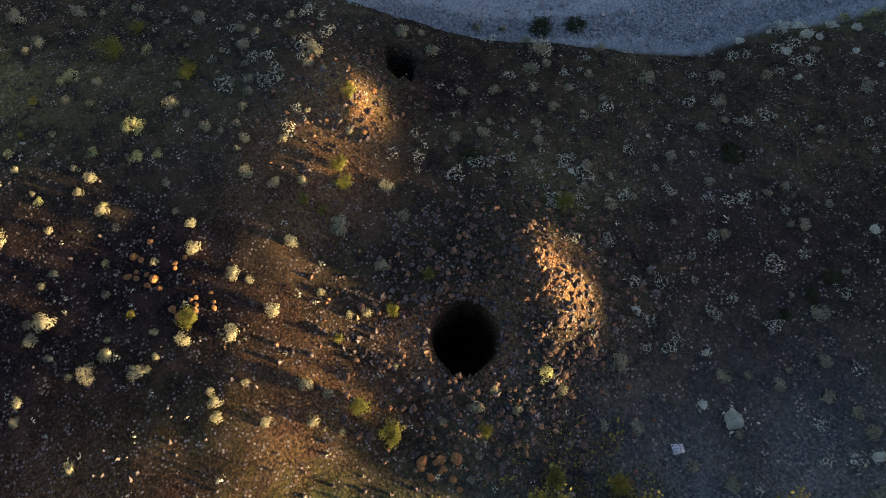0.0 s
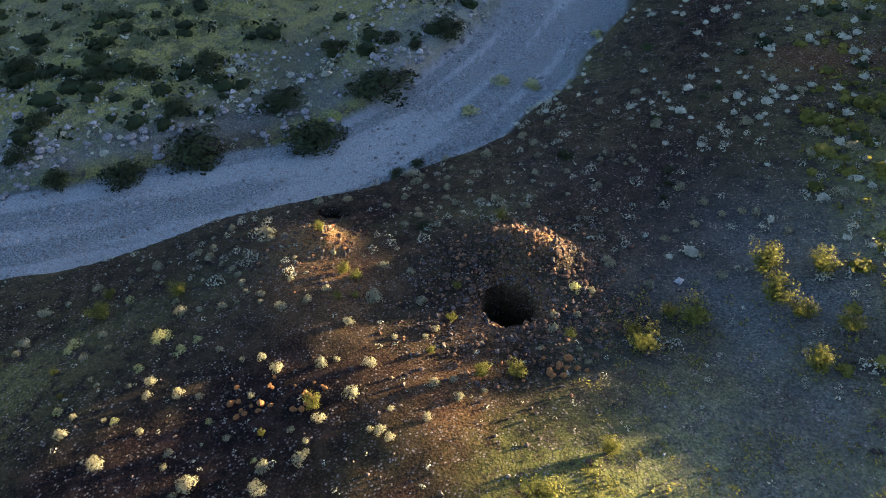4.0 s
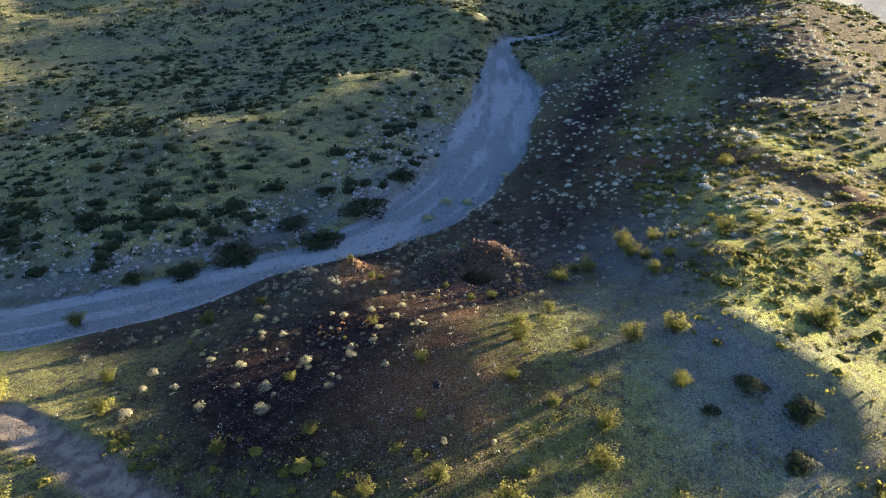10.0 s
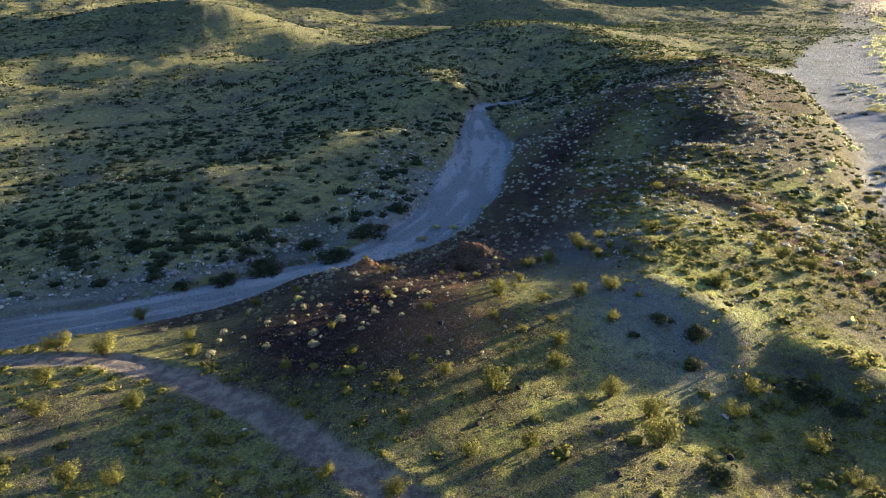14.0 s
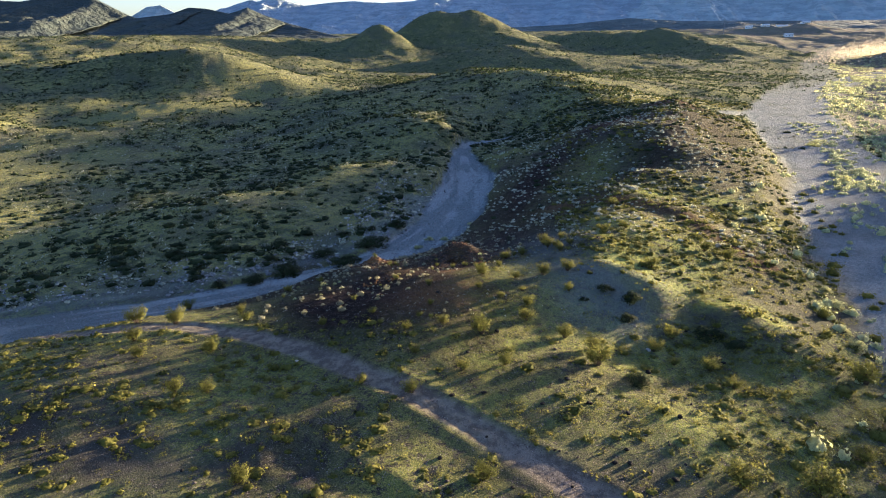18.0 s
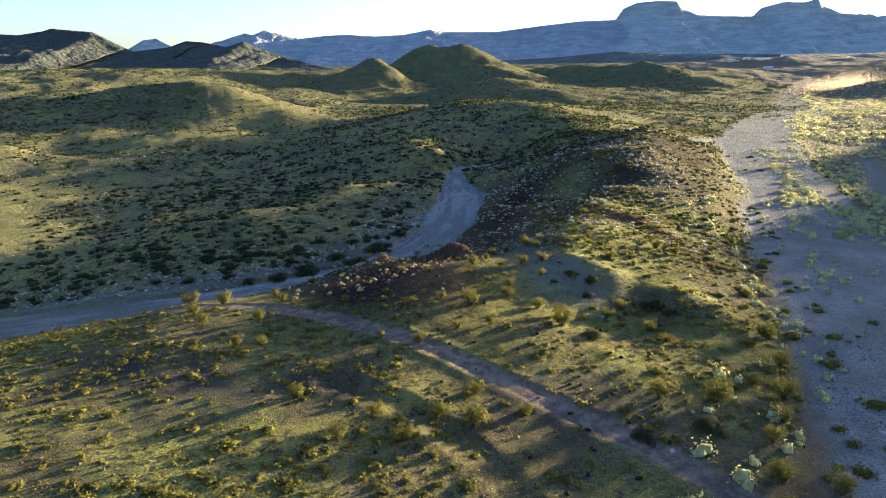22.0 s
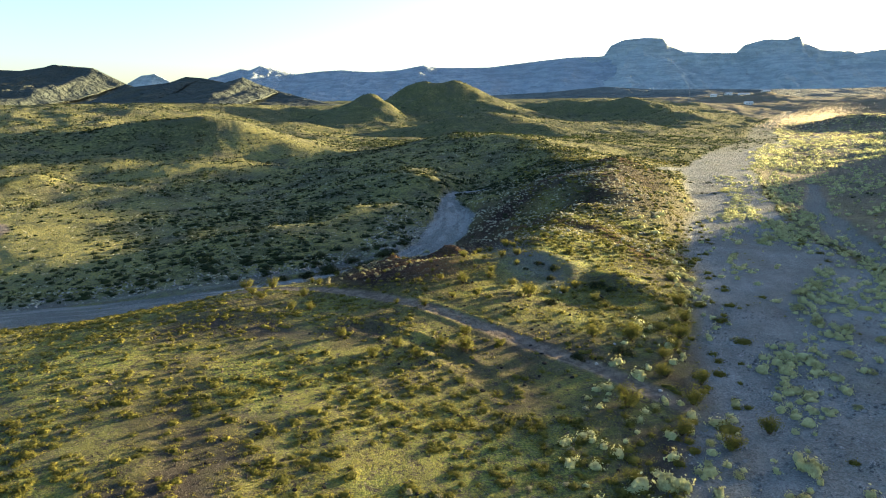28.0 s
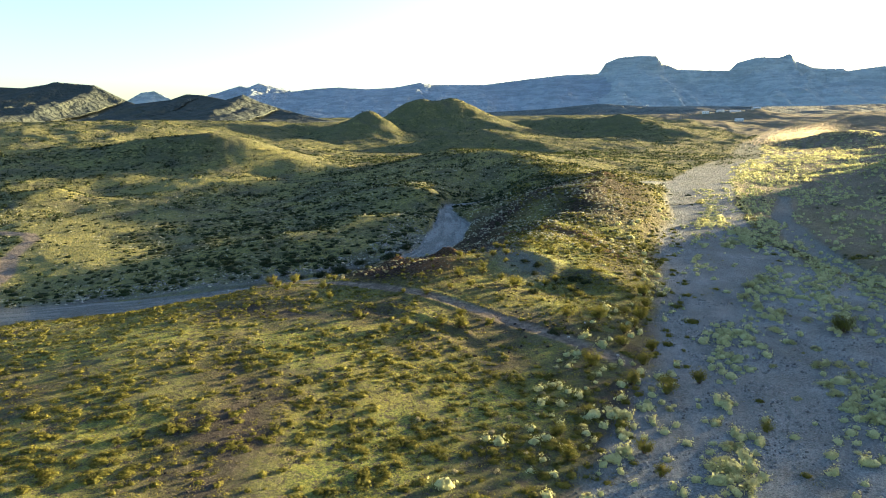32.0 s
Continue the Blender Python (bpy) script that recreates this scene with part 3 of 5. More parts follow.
def rock_material(name, dark, light, size, layers=False):
    m = Nodes(name, 0.9)
    m.bsdf.inputs["Specular IOR Level"].default_value = 0.06
    n = m.noise(size, 6, 0.65)
    col = m.mix(m.ramp(n, 0.3, 0.72), dark, light)
    col = m.mix(m.ramp(m.noise(size * 0.18, 4), 0.4, 0.66), col, tuple(0.6 * a + 0.4 * b for a, b in zip(dark, light)))
    if layers:
        flat = m.tree.nodes.new("ShaderNodeVectorMath")
        flat.operation = "MULTIPLY"
        m.put(m.where, flat.inputs[0])
        flat.inputs[1].default_value = (0.15, 0.15, 1.0)
        bed = m.ramp(m.noise(0.05, 6, 0.7, flat.outputs[0]), 0.40, 0.60)
        col = m.mix(m.math("MULTIPLY", bed, 0.5), col, tuple(0.6 * a for a in dark))
        col = m.mix(m.ramp(m.noise(size * 3, 6, 0.7), 0.56, 0.72, 0.0, 0.5), col, tuple(1.1 * a for a in light))
    m.bump(m.noise(size * 2.2, 5), 0.8, 0.6 / size)
    return m.colour(col)


def leaf_material(name, dark, light, islands, soft=0.35):
    """Leaves shaded by the rounding of their crown, which the mesh keeps in the attribute dome."""
    m = Nodes(name, 0.8)
    col = m.mix(m.ramp(m.random(True), 0.0, 1.0, 0.1, 0.9), dark, light)
    if not islands:
        col = m.mix(m.ramp(m.random(), 0.0, 1.0, 0.0, 0.5), col, tuple(0.55 * a + 0.3 * b for a, b in zip(dark, light)))
    patch = m.noise(0.9, 3)
    col = m.mix(m.ramp(patch, 0.35, 0.70, 0.0, 0.55), col, tuple(1.1 * c for c in light))
    # dark flecks stand for the shade in gaps between leaves
    col = m.mix(m.ramp(m.noise(7.0, 3, 0.7), 0.46, 0.36, 0.0, 0.5), col, tuple(0.45 * c for c in dark))
    m.bsdf.inputs["Specular IOR Level"].default_value = 0.1
    leaf = m.tree.nodes.new("ShaderNodeBsdfTranslucent")
    blend = m.tree.nodes.new("ShaderNodeMixShader")
    dome = m.tree.nodes.new("ShaderNodeAttribute")
    dome.attribute_name = "dome"
    turn = m.tree.nodes.new("ShaderNodeVectorTransform")
    turn.vector_type, turn.convert_from, turn.convert_to = "NORMAL", "OBJECT", "WORLD"
    m.tree.links.new(dome.outputs["Vector"], turn.inputs[0])
    ragged = m.tree.nodes.new("ShaderNodeBump")
    ragged.inputs["Strength"].default_value, ragged.inputs["Distance"].default_value = 0.9, 0.12
    m.put(m.noise(8.0, 4, 0.7), ragged.inputs["Height"])
    m.tree.links.new(turn.outputs[0], ragged.inputs["Normal"])
    m.tree.links.new(ragged.outputs[0], m.bsdf.inputs["Normal"])
    m.tree.links.new(ragged.outputs[0], leaf.inputs["Normal"])
    m.put(col, leaf.inputs["Color"])
    blend.inputs[0].default_value = soft
    m.tree.links.new(m.bsdf.outputs[0], blend.inputs[1])
    m.tree.links.new(leaf.outputs[0], blend.inputs[2])
    m.tree.links.new(blend.outputs[0], m.tree.nodes["Material Output"].inputs["Surface"])
    return m.colour(col)


GROUND = ground_material()
# the blue and teal of these three put haze into the rock colour
HAZED_PALE_ROCK = rock_material("rock tinted grey-blue for haze", (0.25, 0.31, 0.36), (0.36, 0.41, 0.45), 0.012, True)
HAZED_MESA_ROCK = rock_material("mesa rock tinted blue for haze", (0.31, 0.375, 0.39), (0.45, 0.50, 0.505), 0.012, True)
HAZED_FOOT_ROCK = rock_material("foothill rock tinted teal for haze", (0.075, 0.100, 0.105), (0.15, 0.17, 0.16), 0.012, True)
# the dark tone is blued to stand for haze on the slopes
DARK_ROCK = rock_material("olive mountain slope with haze-blue darks", (0.040, 0.056, 0.062), (0.070, 0.074, 0.054), 0.012)
STONE = rock_material("brown stone", (0.0408, 0.0286, 0.0238), (0.163, 0.102, 0.068), 4.0)
ORE = rock_material("orange ore stone", (0.109, 0.051, 0.0204), (0.286, 0.15, 0.0612), 5.0)
BASALT = rock_material("black basalt stone", (0.0102, 0.00952, 0.00952), (0.034, 0.0306, 0.0286), 4.0)
QUARTZ = rock_material("white quartz stone", (0.34, 0.313, 0.286), (0.53, 0.503, 0.476), 3.0)
TWIG = rock_material("grey-brown twig", (0.0544, 0.0408, 0.0306), (0.136, 0.109, 0.0816), 20.0)
BRITTLE = leaf_material("pale silver-cream leaf", (0.23, 0.24, 0.165), (0.44, 0.41, 0.255), False)
CREOSOTE = leaf_material("yellow-olive leaf", (0.070, 0.085, 0.020), (0.23, 0.22, 0.044), False, 0.45)
BURSAGE = leaf_material("pale yellow-green leaf", (0.34, 0.36, 0.14), (0.54, 0.54, 0.25), False)
WOODY = leaf_material("dark green leaf", (0.018, 0.028, 0.013), (0.052, 0.066, 0.027), False)
FAR_PALE = leaf_material("pale grey-green scrub", (0.27, 0.29, 0.225), (0.52, 0.52, 0.40), True)
FAR_OLIVE = leaf_material("golden olive scrub", (0.048, 0.058, 0.012), (0.20, 0.19, 0.038), True, 0.42)
FAR_GRASS = leaf_material("golden-green tuft", (0.10, 0.112, 0.026), (0.26, 0.238, 0.052), True, 0.45)
# pale leaf, lifted further to stand for low sun on the shrub tops
FAR_GREEN = leaf_material("pale yellow-green shrub", (0.42, 0.44, 0.20), (0.60, 0.61, 0.31), True)
FAR_DARK = leaf_material("dark scrub", (0.010, 0.018, 0.008), (0.038, 0.055, 0.021), True)


def loose_material(name, dark, light):
    m = Nodes(name, 0.9)
    col = m.mix(m.random(True), dark, light)
    return m.colour(m.mix(m.ramp(m.noise(14.0, 4), 0.35, 0.7), col, tuple(0.6 * c for c in dark)))


LOOSE_DARK = loose_material("dark broken stone", (0.0204, 0.017, 0.0163), (0.136, 0.109, 0.0986))
LOOSE_ORE = loose_material("orange broken stone", (0.0816, 0.0374, 0.019), (0.306, 0.17, 0.0884))
LOOSE_MIXED = loose_material("mixed small stone", (0.0408, 0.0306, 0.0258), (0.231, 0.19, 0.163))
LOOSE_SLATE = loose_material("slate cobble", (0.07, 0.075, 0.08), (0.24, 0.25, 0.255))
LOOSE_GREY = loose_material("grey cobble", (0.11, 0.112, 0.115), (0.40, 0.40, 0.40))

# ---- mesh helpers ----
def raw_mesh(name, verts, faces, material, smooth=False):
    """A mesh from arrays: verts n x 3, faces n x 3 or n x 4."""
    me = bpy.data.meshes.new(name)
    verts, faces = np.asarray(verts, np.float32), np.asarray(faces, np.int32)
    side = faces.shape[1]
    me.vertices.add(len(verts))
    me.vertices.foreach_set("co", verts.ravel())
    me.loops.add(faces.size)
    me.loops.foreach_set("vertex_index", faces.ravel())
    me.polygons.add(len(faces))
    me.polygons.foreach_set("loop_start", np.arange(0, faces.size, side, dtype=np.int32))
    me.polygons.foreach_set("use_smooth", np.full(len(faces), smooth))
    me.update(calc_edges=True)
    me.validate()
    me.materials.append(material)
    return me


def grid_faces(rows, cols, wrap=False):
    i, j = np.meshgrid(np.arange(rows - 1), np.arange(cols if wrap else cols - 1), indexing="ij")
    k = (j + 1) % cols
    return np.stack([i * cols + j, i * cols + k, (i + 1) * cols + k, (i + 1) * cols + j], -1).reshape(-1, 4)


def leaf_quads(centres, outward, size, rng):
    """Small bent diamonds, one a leaf clump."""
    n = len(centres)
    a = rng.normal(size=(n, 3))
    a -= outward * (a * outward).sum(1, keepdims=True) * 0.6
    a /= np.linalg.norm(a, axis=1, keepdims=True) + 1e-9
    b = np.cross(outward + 0.5 * rng.normal(size=(n, 3)), a)
    b /= np.linalg.norm(b, axis=1, keepdims=True) + 1e-9
    s = (size * rng.uniform(0.6, 1.3, n))[:, None]
    v = np.stack([centres - a * s, centres - b * s * 0.55, centres + a * s, centres + b * s * 0.55], 1).reshape(-1, 3)
    return v, np.arange(4 * n).reshape(n, 4)


def rounded(me, normals):
    """Keeps the crown's rounding at each corner point of its leaves."""
    me.attributes.new("dome", "FLOAT_VECTOR", "POINT").data.foreach_set("vector", np.asarray(normals, np.float32).ravel())
    return me


# ---- ground: one sheet, a fan that is fine where the camera goes and coarse to the horizon ----
def build_ground():
    fine = np.linspace(-44, 32, 490)
    rest = np.linspace(32, 316, 74)[1:-1]
    az = np.radians(np.r_[fine, rest])
    radii, r = [0.5, 6, 12, 18], 24.0
    while r < 5200:
        radii.append(r)
        r += 0.7 if r < 128 else (0.34 if r < 190 else min(0.3 + (r - 190) * 0.02, 0.009 * r))
    rad = np.array(radii)
    R, A = np.meshgrid(rad, az, indexing="ij")
    x, y = (14 + R * np.sin(A)).ravel(), (-165 + R * np.cos(A)).ravel()
    z = relief(x, y)
    me = raw_mesh("ground", np.stack([x, y, z], 1), grid_faces(len(rad), len(az), True)[:, ::-1], GROUND, True)
    for name, values in zip(("gravel", "track", "grass", "red", "ore", "flow", "pale", "slate", "lush_sunlit", "brushy"), soils(x, y)):
        me.attributes.new(name, "FLOAT", "POINT").data.foreach_set("value", values.astype(np.float32))
    return tagged(new("ground", me), "stony desert ground with washes, red soil and yellow grass", "ground", kind="structure")


ground = build_ground()


# ---- the mountains beyond ----
def build_range(name, crest, front, back, foot, material, label, seed, rugged=0.3, cliff=0.0):
    """A range along a crest of (x, y, z): slopes fall to foot over front metres towards the river and back metres behind."""
    pts = np.array(crest, float)
    along = np.r_[0, np.cumsum(np.hypot(*np.diff(pts[:, :2], axis=0).T))]
    n = max(60, min(460, int(along[-1] / 6)))
    u = np.linspace(0, along[-1], n)
    cx, cy, cz = (np.interp(u, along, pts[:, k]) for k in range(3))
    tx, ty = np.gradient(cx), np.gradient(cy)
    run = np.hypot(tx, ty)
    nx, ny = ty / run, -tx / run
    v = np.r_[-np.linspace(1, 0, 12)[:-1] ** 1.2, np.linspace(0, 1, 54) ** 1.15]
    U, V = np.meshgrid(u, v, indexing="ij")
    d = np.where(V < 0, V * back, V * front)
    x, y = cx[:, None] + nx[:, None] * d, cy[:, None] + ny[:, None] * d
    fall = np.abs(V)
    shape = (1 - fall) ** 1.25 if cliff == 0 else np.where(fall < 0.06, 1 - cliff * step(0.015, 0.06, fall), (1 - cliff) * (1 - (fall - 0.06) / 0.94) ** 1.3)
    high = (cz[:, None] - foot) * shape
    gully = -np.abs(fbm(x, y * 0.45, front * 0.28, 5, seed)) * (cz[:, None] - foot) * rugged * np.sin(np.clip(fall, 0, 1) * math.pi) ** 0.7
    gully += -np.abs(fbm(x * 1.2, y * 0.6, front * 0.08, 4, seed + 4)) * (cz[:, None] - foot) * rugged * 0.28 * np.sin(np.clip(fall, 0, 1) * math.pi) ** 0.5
    z = foot + high + gully + fbm(x, y, 60, 4, seed + 9) * 0.05 * (cz[:, None] - foot) * (fall > 0.02)
    z = np.where(fall > 0.98, foot - 40, z)
    me = raw_mesh(name, np.stack([x, y, z], -1).reshape(-1, 3), grid_faces(n, len(v)), material, True)
    return tagged(new(name, me), label, "mountain", kind="structure")


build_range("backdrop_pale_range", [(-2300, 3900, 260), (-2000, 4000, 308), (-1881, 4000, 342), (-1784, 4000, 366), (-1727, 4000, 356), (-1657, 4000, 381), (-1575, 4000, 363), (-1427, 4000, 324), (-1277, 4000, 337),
            (-1128, 4000, 343), (-945, 4000, 328), (-763, 4000, 334), (-601, 4000, 360), (-512, 4000, 343), (-194, 4000, 338), (83, 4000, 366), (288, 4000, 384), (520, 4020, 389)], 1500, 500, 60, HAZED_PALE_ROCK,
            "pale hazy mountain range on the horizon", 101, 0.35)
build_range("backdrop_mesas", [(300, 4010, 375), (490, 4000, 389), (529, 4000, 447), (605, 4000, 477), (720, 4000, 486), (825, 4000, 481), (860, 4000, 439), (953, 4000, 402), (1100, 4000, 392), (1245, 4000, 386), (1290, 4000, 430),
            (1400, 4000, 458), (1526, 4000, 454), (1581, 4000, 473), (1615, 4000, 432), (1719, 4000, 392), (1906, 4000, 368), (2028, 4000, 383), (2208, 4000, 403), (2511, 3950, 377)], 1600, 450, 60, HAZED_MESA_ROCK,
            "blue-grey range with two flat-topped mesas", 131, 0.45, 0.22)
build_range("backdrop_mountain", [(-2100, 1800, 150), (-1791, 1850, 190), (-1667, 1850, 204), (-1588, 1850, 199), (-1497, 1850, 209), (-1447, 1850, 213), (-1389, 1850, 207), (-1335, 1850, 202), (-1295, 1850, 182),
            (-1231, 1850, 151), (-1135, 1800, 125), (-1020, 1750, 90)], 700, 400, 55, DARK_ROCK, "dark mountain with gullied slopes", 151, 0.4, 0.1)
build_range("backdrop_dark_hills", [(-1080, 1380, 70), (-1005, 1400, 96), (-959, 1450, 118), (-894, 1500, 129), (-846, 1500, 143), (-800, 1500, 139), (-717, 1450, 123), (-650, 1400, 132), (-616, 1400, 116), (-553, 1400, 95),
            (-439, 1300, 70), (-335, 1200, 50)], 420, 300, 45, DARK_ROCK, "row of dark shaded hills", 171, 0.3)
build_range("backdrop_butte", [(-1900, 2800, 170), (-1815, 2800, 216), (-1749, 2800, 248), (-1679, 2800, 252), (-1612, 2800, 219), (-1500, 2800, 170)], 400, 300, 90, HAZED_MESA_ROCK, "small blue butte between mountains", 181, 0.25, 0.15)
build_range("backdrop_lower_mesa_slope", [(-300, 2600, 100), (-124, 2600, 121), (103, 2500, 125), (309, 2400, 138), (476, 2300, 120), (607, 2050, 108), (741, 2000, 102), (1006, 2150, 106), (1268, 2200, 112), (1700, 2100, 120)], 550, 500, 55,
            HAZED_FOOT_ROCK, "low dark foothills below the mesas", 191, 0.3)


# ---- shrubs that stand apart: x, y, width, a strip of the plan a list ----
BRITTLEBUSHES_A = [(20.6, -88.2, 1.25), (8.2, -86.2, 1.43), (12.3, -85.9, 1.43), (21.4, -85.1, 1.31), (15.0, -82.3, 1.50), (10.4, -81.5, 1.42), (11.4, -77.6, 1.87), (5.6, -75.8, 1.55), (3.0, -75.7, 1.55), (13.2, -73.9, 1.57), (16.4, -72.9, 1.58), (17.3, -66.7, 1.71), (19.5, -58.0, 1.88), (-7.4, -19.2, 0.49), (-1.3, -17.5, 0.54), (1.3, -17.1, 0.49), (-21.7, -16.6, 1.31), (-1.3, -15.9, 0.56), (-12.8, -15.8, 1.13), (-17.1, -15.6, 0.97), (-12.7, -14.3, 0.52), (-22.4, -13.9, 0.91), (-20.1, -13.8, 0.82), (-9.3, -13.7, 0.76), (-13.6, -13.6, 1.19), (-15.7, -13.5, 0.67), (-8.9, -12.9, 0.53), (-9.5, -12.6, 0.62), (-22.9, -11.9, 1.10), (-6.2, -11.7, 0.65), (-11.6, -11.5, 0.70), (-12.3, -11.4, 0.53)]
BRITTLEBUSHES_B = [(-16.6, -11.2, 0.93), (-10.5, -11.1, 0.56), (-12.0, -10.8, 1.05), (-9.4, -10.7, 0.42), (-19.3, -10.5, 0.73), (-13.6, -10.4, 0.41), (-9.1, -10.1, 0.97), (-13.8, -9.8, 0.55), (-19.5, -9.6, 0.49), (-30.8, -9.5, 2.50), (-17.9, -9.3, 0.34), (-15.8, -9.3, 0.47), (-9.4, -9.2, 0.85), (-12.7, -9.0, 0.27), (-8.1, -8.5, 0.80), (-11.8, -8.4, 0.49), (-8.0, -8.1, 0.42), (-19.8, -7.8, 0.40), (-16.8, -7.6, 0.63), (-8.3, -7.6, 0.43), (-20.4, -7.6, 0.46), (-18.1, -7.4, 0.44), (-9.2, -7.3, 0.43), (-26.2, -7.2, 0.61), (-15.4, -7.1, 0.77), (-17.2, -6.9, 0.73), (-28.6, -6.9, 1.14), (-14.4, -6.9, 0.52), (-4.9, -6.6, 0.60), (-22.0, -6.5, 0.63), (-8.3, -6.5, 0.73), (-26.4, -6.5, 0.98)]
BRITTLEBUSHES_C = [(-5.4, -6.4, 0.73), (-5.9, -6.4, 0.45), (-12.0, -6.2, 0.46), (-21.2, -5.6, 0.47), (-3.8, -5.2, 0.56), (-5.5, -5.2, 0.42), (-22.3, -4.9, 0.59), (-7.5, -4.9, 0.95), (-11.6, -4.6, 0.88), (-13.6, -4.5, 0.38), (-15.1, -4.3, 0.53), (-27.6, -4.2, 1.02), (-12.7, -4.2, 0.61), (-2.9, -3.8, 0.61), (-9.7, -3.7, 0.77), (-4.2, -3.4, 0.71), (-9.1, -3.3, 0.45), (-26.8, -3.2, 0.58), (-7.5, -3.1, 0.79), (-2.0, -3.1, 0.36), (-3.5, -2.9, 0.54), (-19.0, -2.5, 0.94), (-18.0, -2.1, 0.51), (-19.9, -1.8, 0.53), (-16.8, -1.7, 0.66), (-26.2, -1.6, 0.73), (-7.1, -1.2, 0.45), (-16.2, -1.2, 0.40), (-13.4, -1.2, 0.82), (-9.6, -1.1, 0.78), (-14.8, -1.0, 0.45), (-5.7, -0.7, 0.40)]
BRITTLEBUSHES_D = [(-24.3, -0.7, 0.40), (-22.1, -0.5, 0.39), (-12.2, -0.5, 0.67), (-15.1, -0.5, 0.70), (-16.1, -0.4, 0.56), (-3.0, -0.3, 0.34), (1.9, -0.2, 0.44), (-5.4, -0.1, 0.49), (-19.5, 0.1, 0.32), (-0.3, 0.1, 0.45), (-16.8, 0.2, 0.62), (-24.7, 0.4, 0.52), (-18.5, 0.4, 0.47), (1.4, 0.5, 0.40), (-11.7, 0.6, 0.62), (-23.5, 0.8, 1.03), (-20.7, 0.8, 0.38), (-17.5, 0.8, 0.57), (-9.1, 0.9, 1.12), (-14.1, 0.9, 0.50), (-18.1, 1.1, 0.68), (0.0, 1.4, 0.71), (-6.7, 1.4, 0.77), (-19.1, 1.4, 0.54), (-20.3, 1.8, 0.77), (-21.4, 2.2, 0.70), (-0.2, 2.3, 0.50), (-14.8, 2.5, 0.40), (0.9, 2.6, 0.49), (-20.7, 2.7, 0.61), (-15.6, 3.3, 0.36), (-8.1, 3.3, 0.66)]
BRITTLEBUSHES_E = [(-9.7, 3.4, 0.87), (-12.9, 3.5, 0.60), (-17.2, 3.8, 0.69), (-16.5, 4.2, 0.52), (-17.9, 4.4, 1.18), (1.2, 4.4, 0.54), (-20.6, 4.6, 0.70), (3.1, 4.9, 0.58), (3.8, 5.9, 0.75), (6.0, 6.7, 0.69), (1.6, 6.9, 0.95), (-10.2, 7.3, 0.70), (7.2, 7.4, 0.80), (-9.8, 8.5, 0.76), (-16.8, 8.7, 0.89), (6.1, 8.9, 0.50), (-12.2, 9.0, 0.63), (-10.1, 9.1, 0.46), (-15.0, 9.2, 0.93), (-16.4, 9.5, 0.49), (1.7, 9.7, 0.36), (4.2, 9.9, 0.69), (-9.6, 10.1, 0.36), (-0.6, 10.3, 0.41), (-11.5, 10.4, 0.69), (-8.1, 10.4, 0.71), (-5.1, 10.6, 0.61), (4.7, 10.7, 0.47), (-8.9, 10.9, 0.57), (-3.8, 11.0, 0.72), (10.1, 11.3, 0.71), (-5.9, 11.4, 0.70)]
BRITTLEBUSHES_F = [(5.6, 11.4, 0.63), (-3.6, 12.0, 0.53), (5.4, 12.1, 0.39), (-10.7, 12.1, 0.64), (-9.3, 12.2, 0.69), (6.9, 12.5, 0.71), (-1.7, 12.6, 0.43), (-11.7, 12.8, 0.94), (8.6, 12.8, 0.69), (7.9, 12.9, 0.62), (-15.5, 12.9, 0.61), (-16.6, 13.1, 0.74), (5.9, 13.4, 0.73), (-9.8, 13.6, 0.59), (-11.7, 13.7, 0.56), (-0.1, 14.0, 0.61), (-12.6, 14.0, 1.20), (-15.7, 14.2, 0.61), (3.3, 14.3, 0.36), (-8.4, 14.5, 0.59), (-14.1, 14.6, 1.34), (4.5, 14.7, 0.97), (12.5, 14.7, 1.53), (-4.2, 14.8, 0.75), (-10.0, 15.0, 0.55), (-2.3, 15.3, 0.59), (1.1, 16.6, 0.47), (-11.1, 16.7, 0.71), (3.8, 16.7, 0.41), (-0.5, 16.9, 0.58), (1.4, 17.0, 0.71), (-4.6, 17.1, 0.62)]
BRITTLEBUSHES_G = [(-8.2, 17.2, 1.04), (-0.3, 17.8, 0.58), (-4.3, 18.2, 0.52), (11.2, 18.3, 0.99), (1.3, 18.5, 0.52), (-5.3, 18.8, 0.95), (13.3, 18.9, 1.62), (-6.4, 19.9, 0.98), (12.0, 20.6, 2.04), (-1.0, 20.7, 0.45), (2.4, 21.2, 1.15), (-1.5, 21.2, 0.66), (7.7, 21.7, 2.20), (-5.1, 21.9, 0.76), (-1.9, 24.8, 0.95), (-4.9, 25.0, 0.61), (10.7, 25.4, 1.86), (2.5, 25.6, 0.82), (0.4, 26.0, 1.01), (-1.1, 32.3, 0.92), (-4.5, 39.5, 1.26)]
BRITTLEBUSHES = BRITTLEBUSHES_A + BRITTLEBUSHES_B + BRITTLEBUSHES_C + BRITTLEBUSHES_D + BRITTLEBUSHES_E + BRITTLEBUSHES_F + BRITTLEBUSHES_G
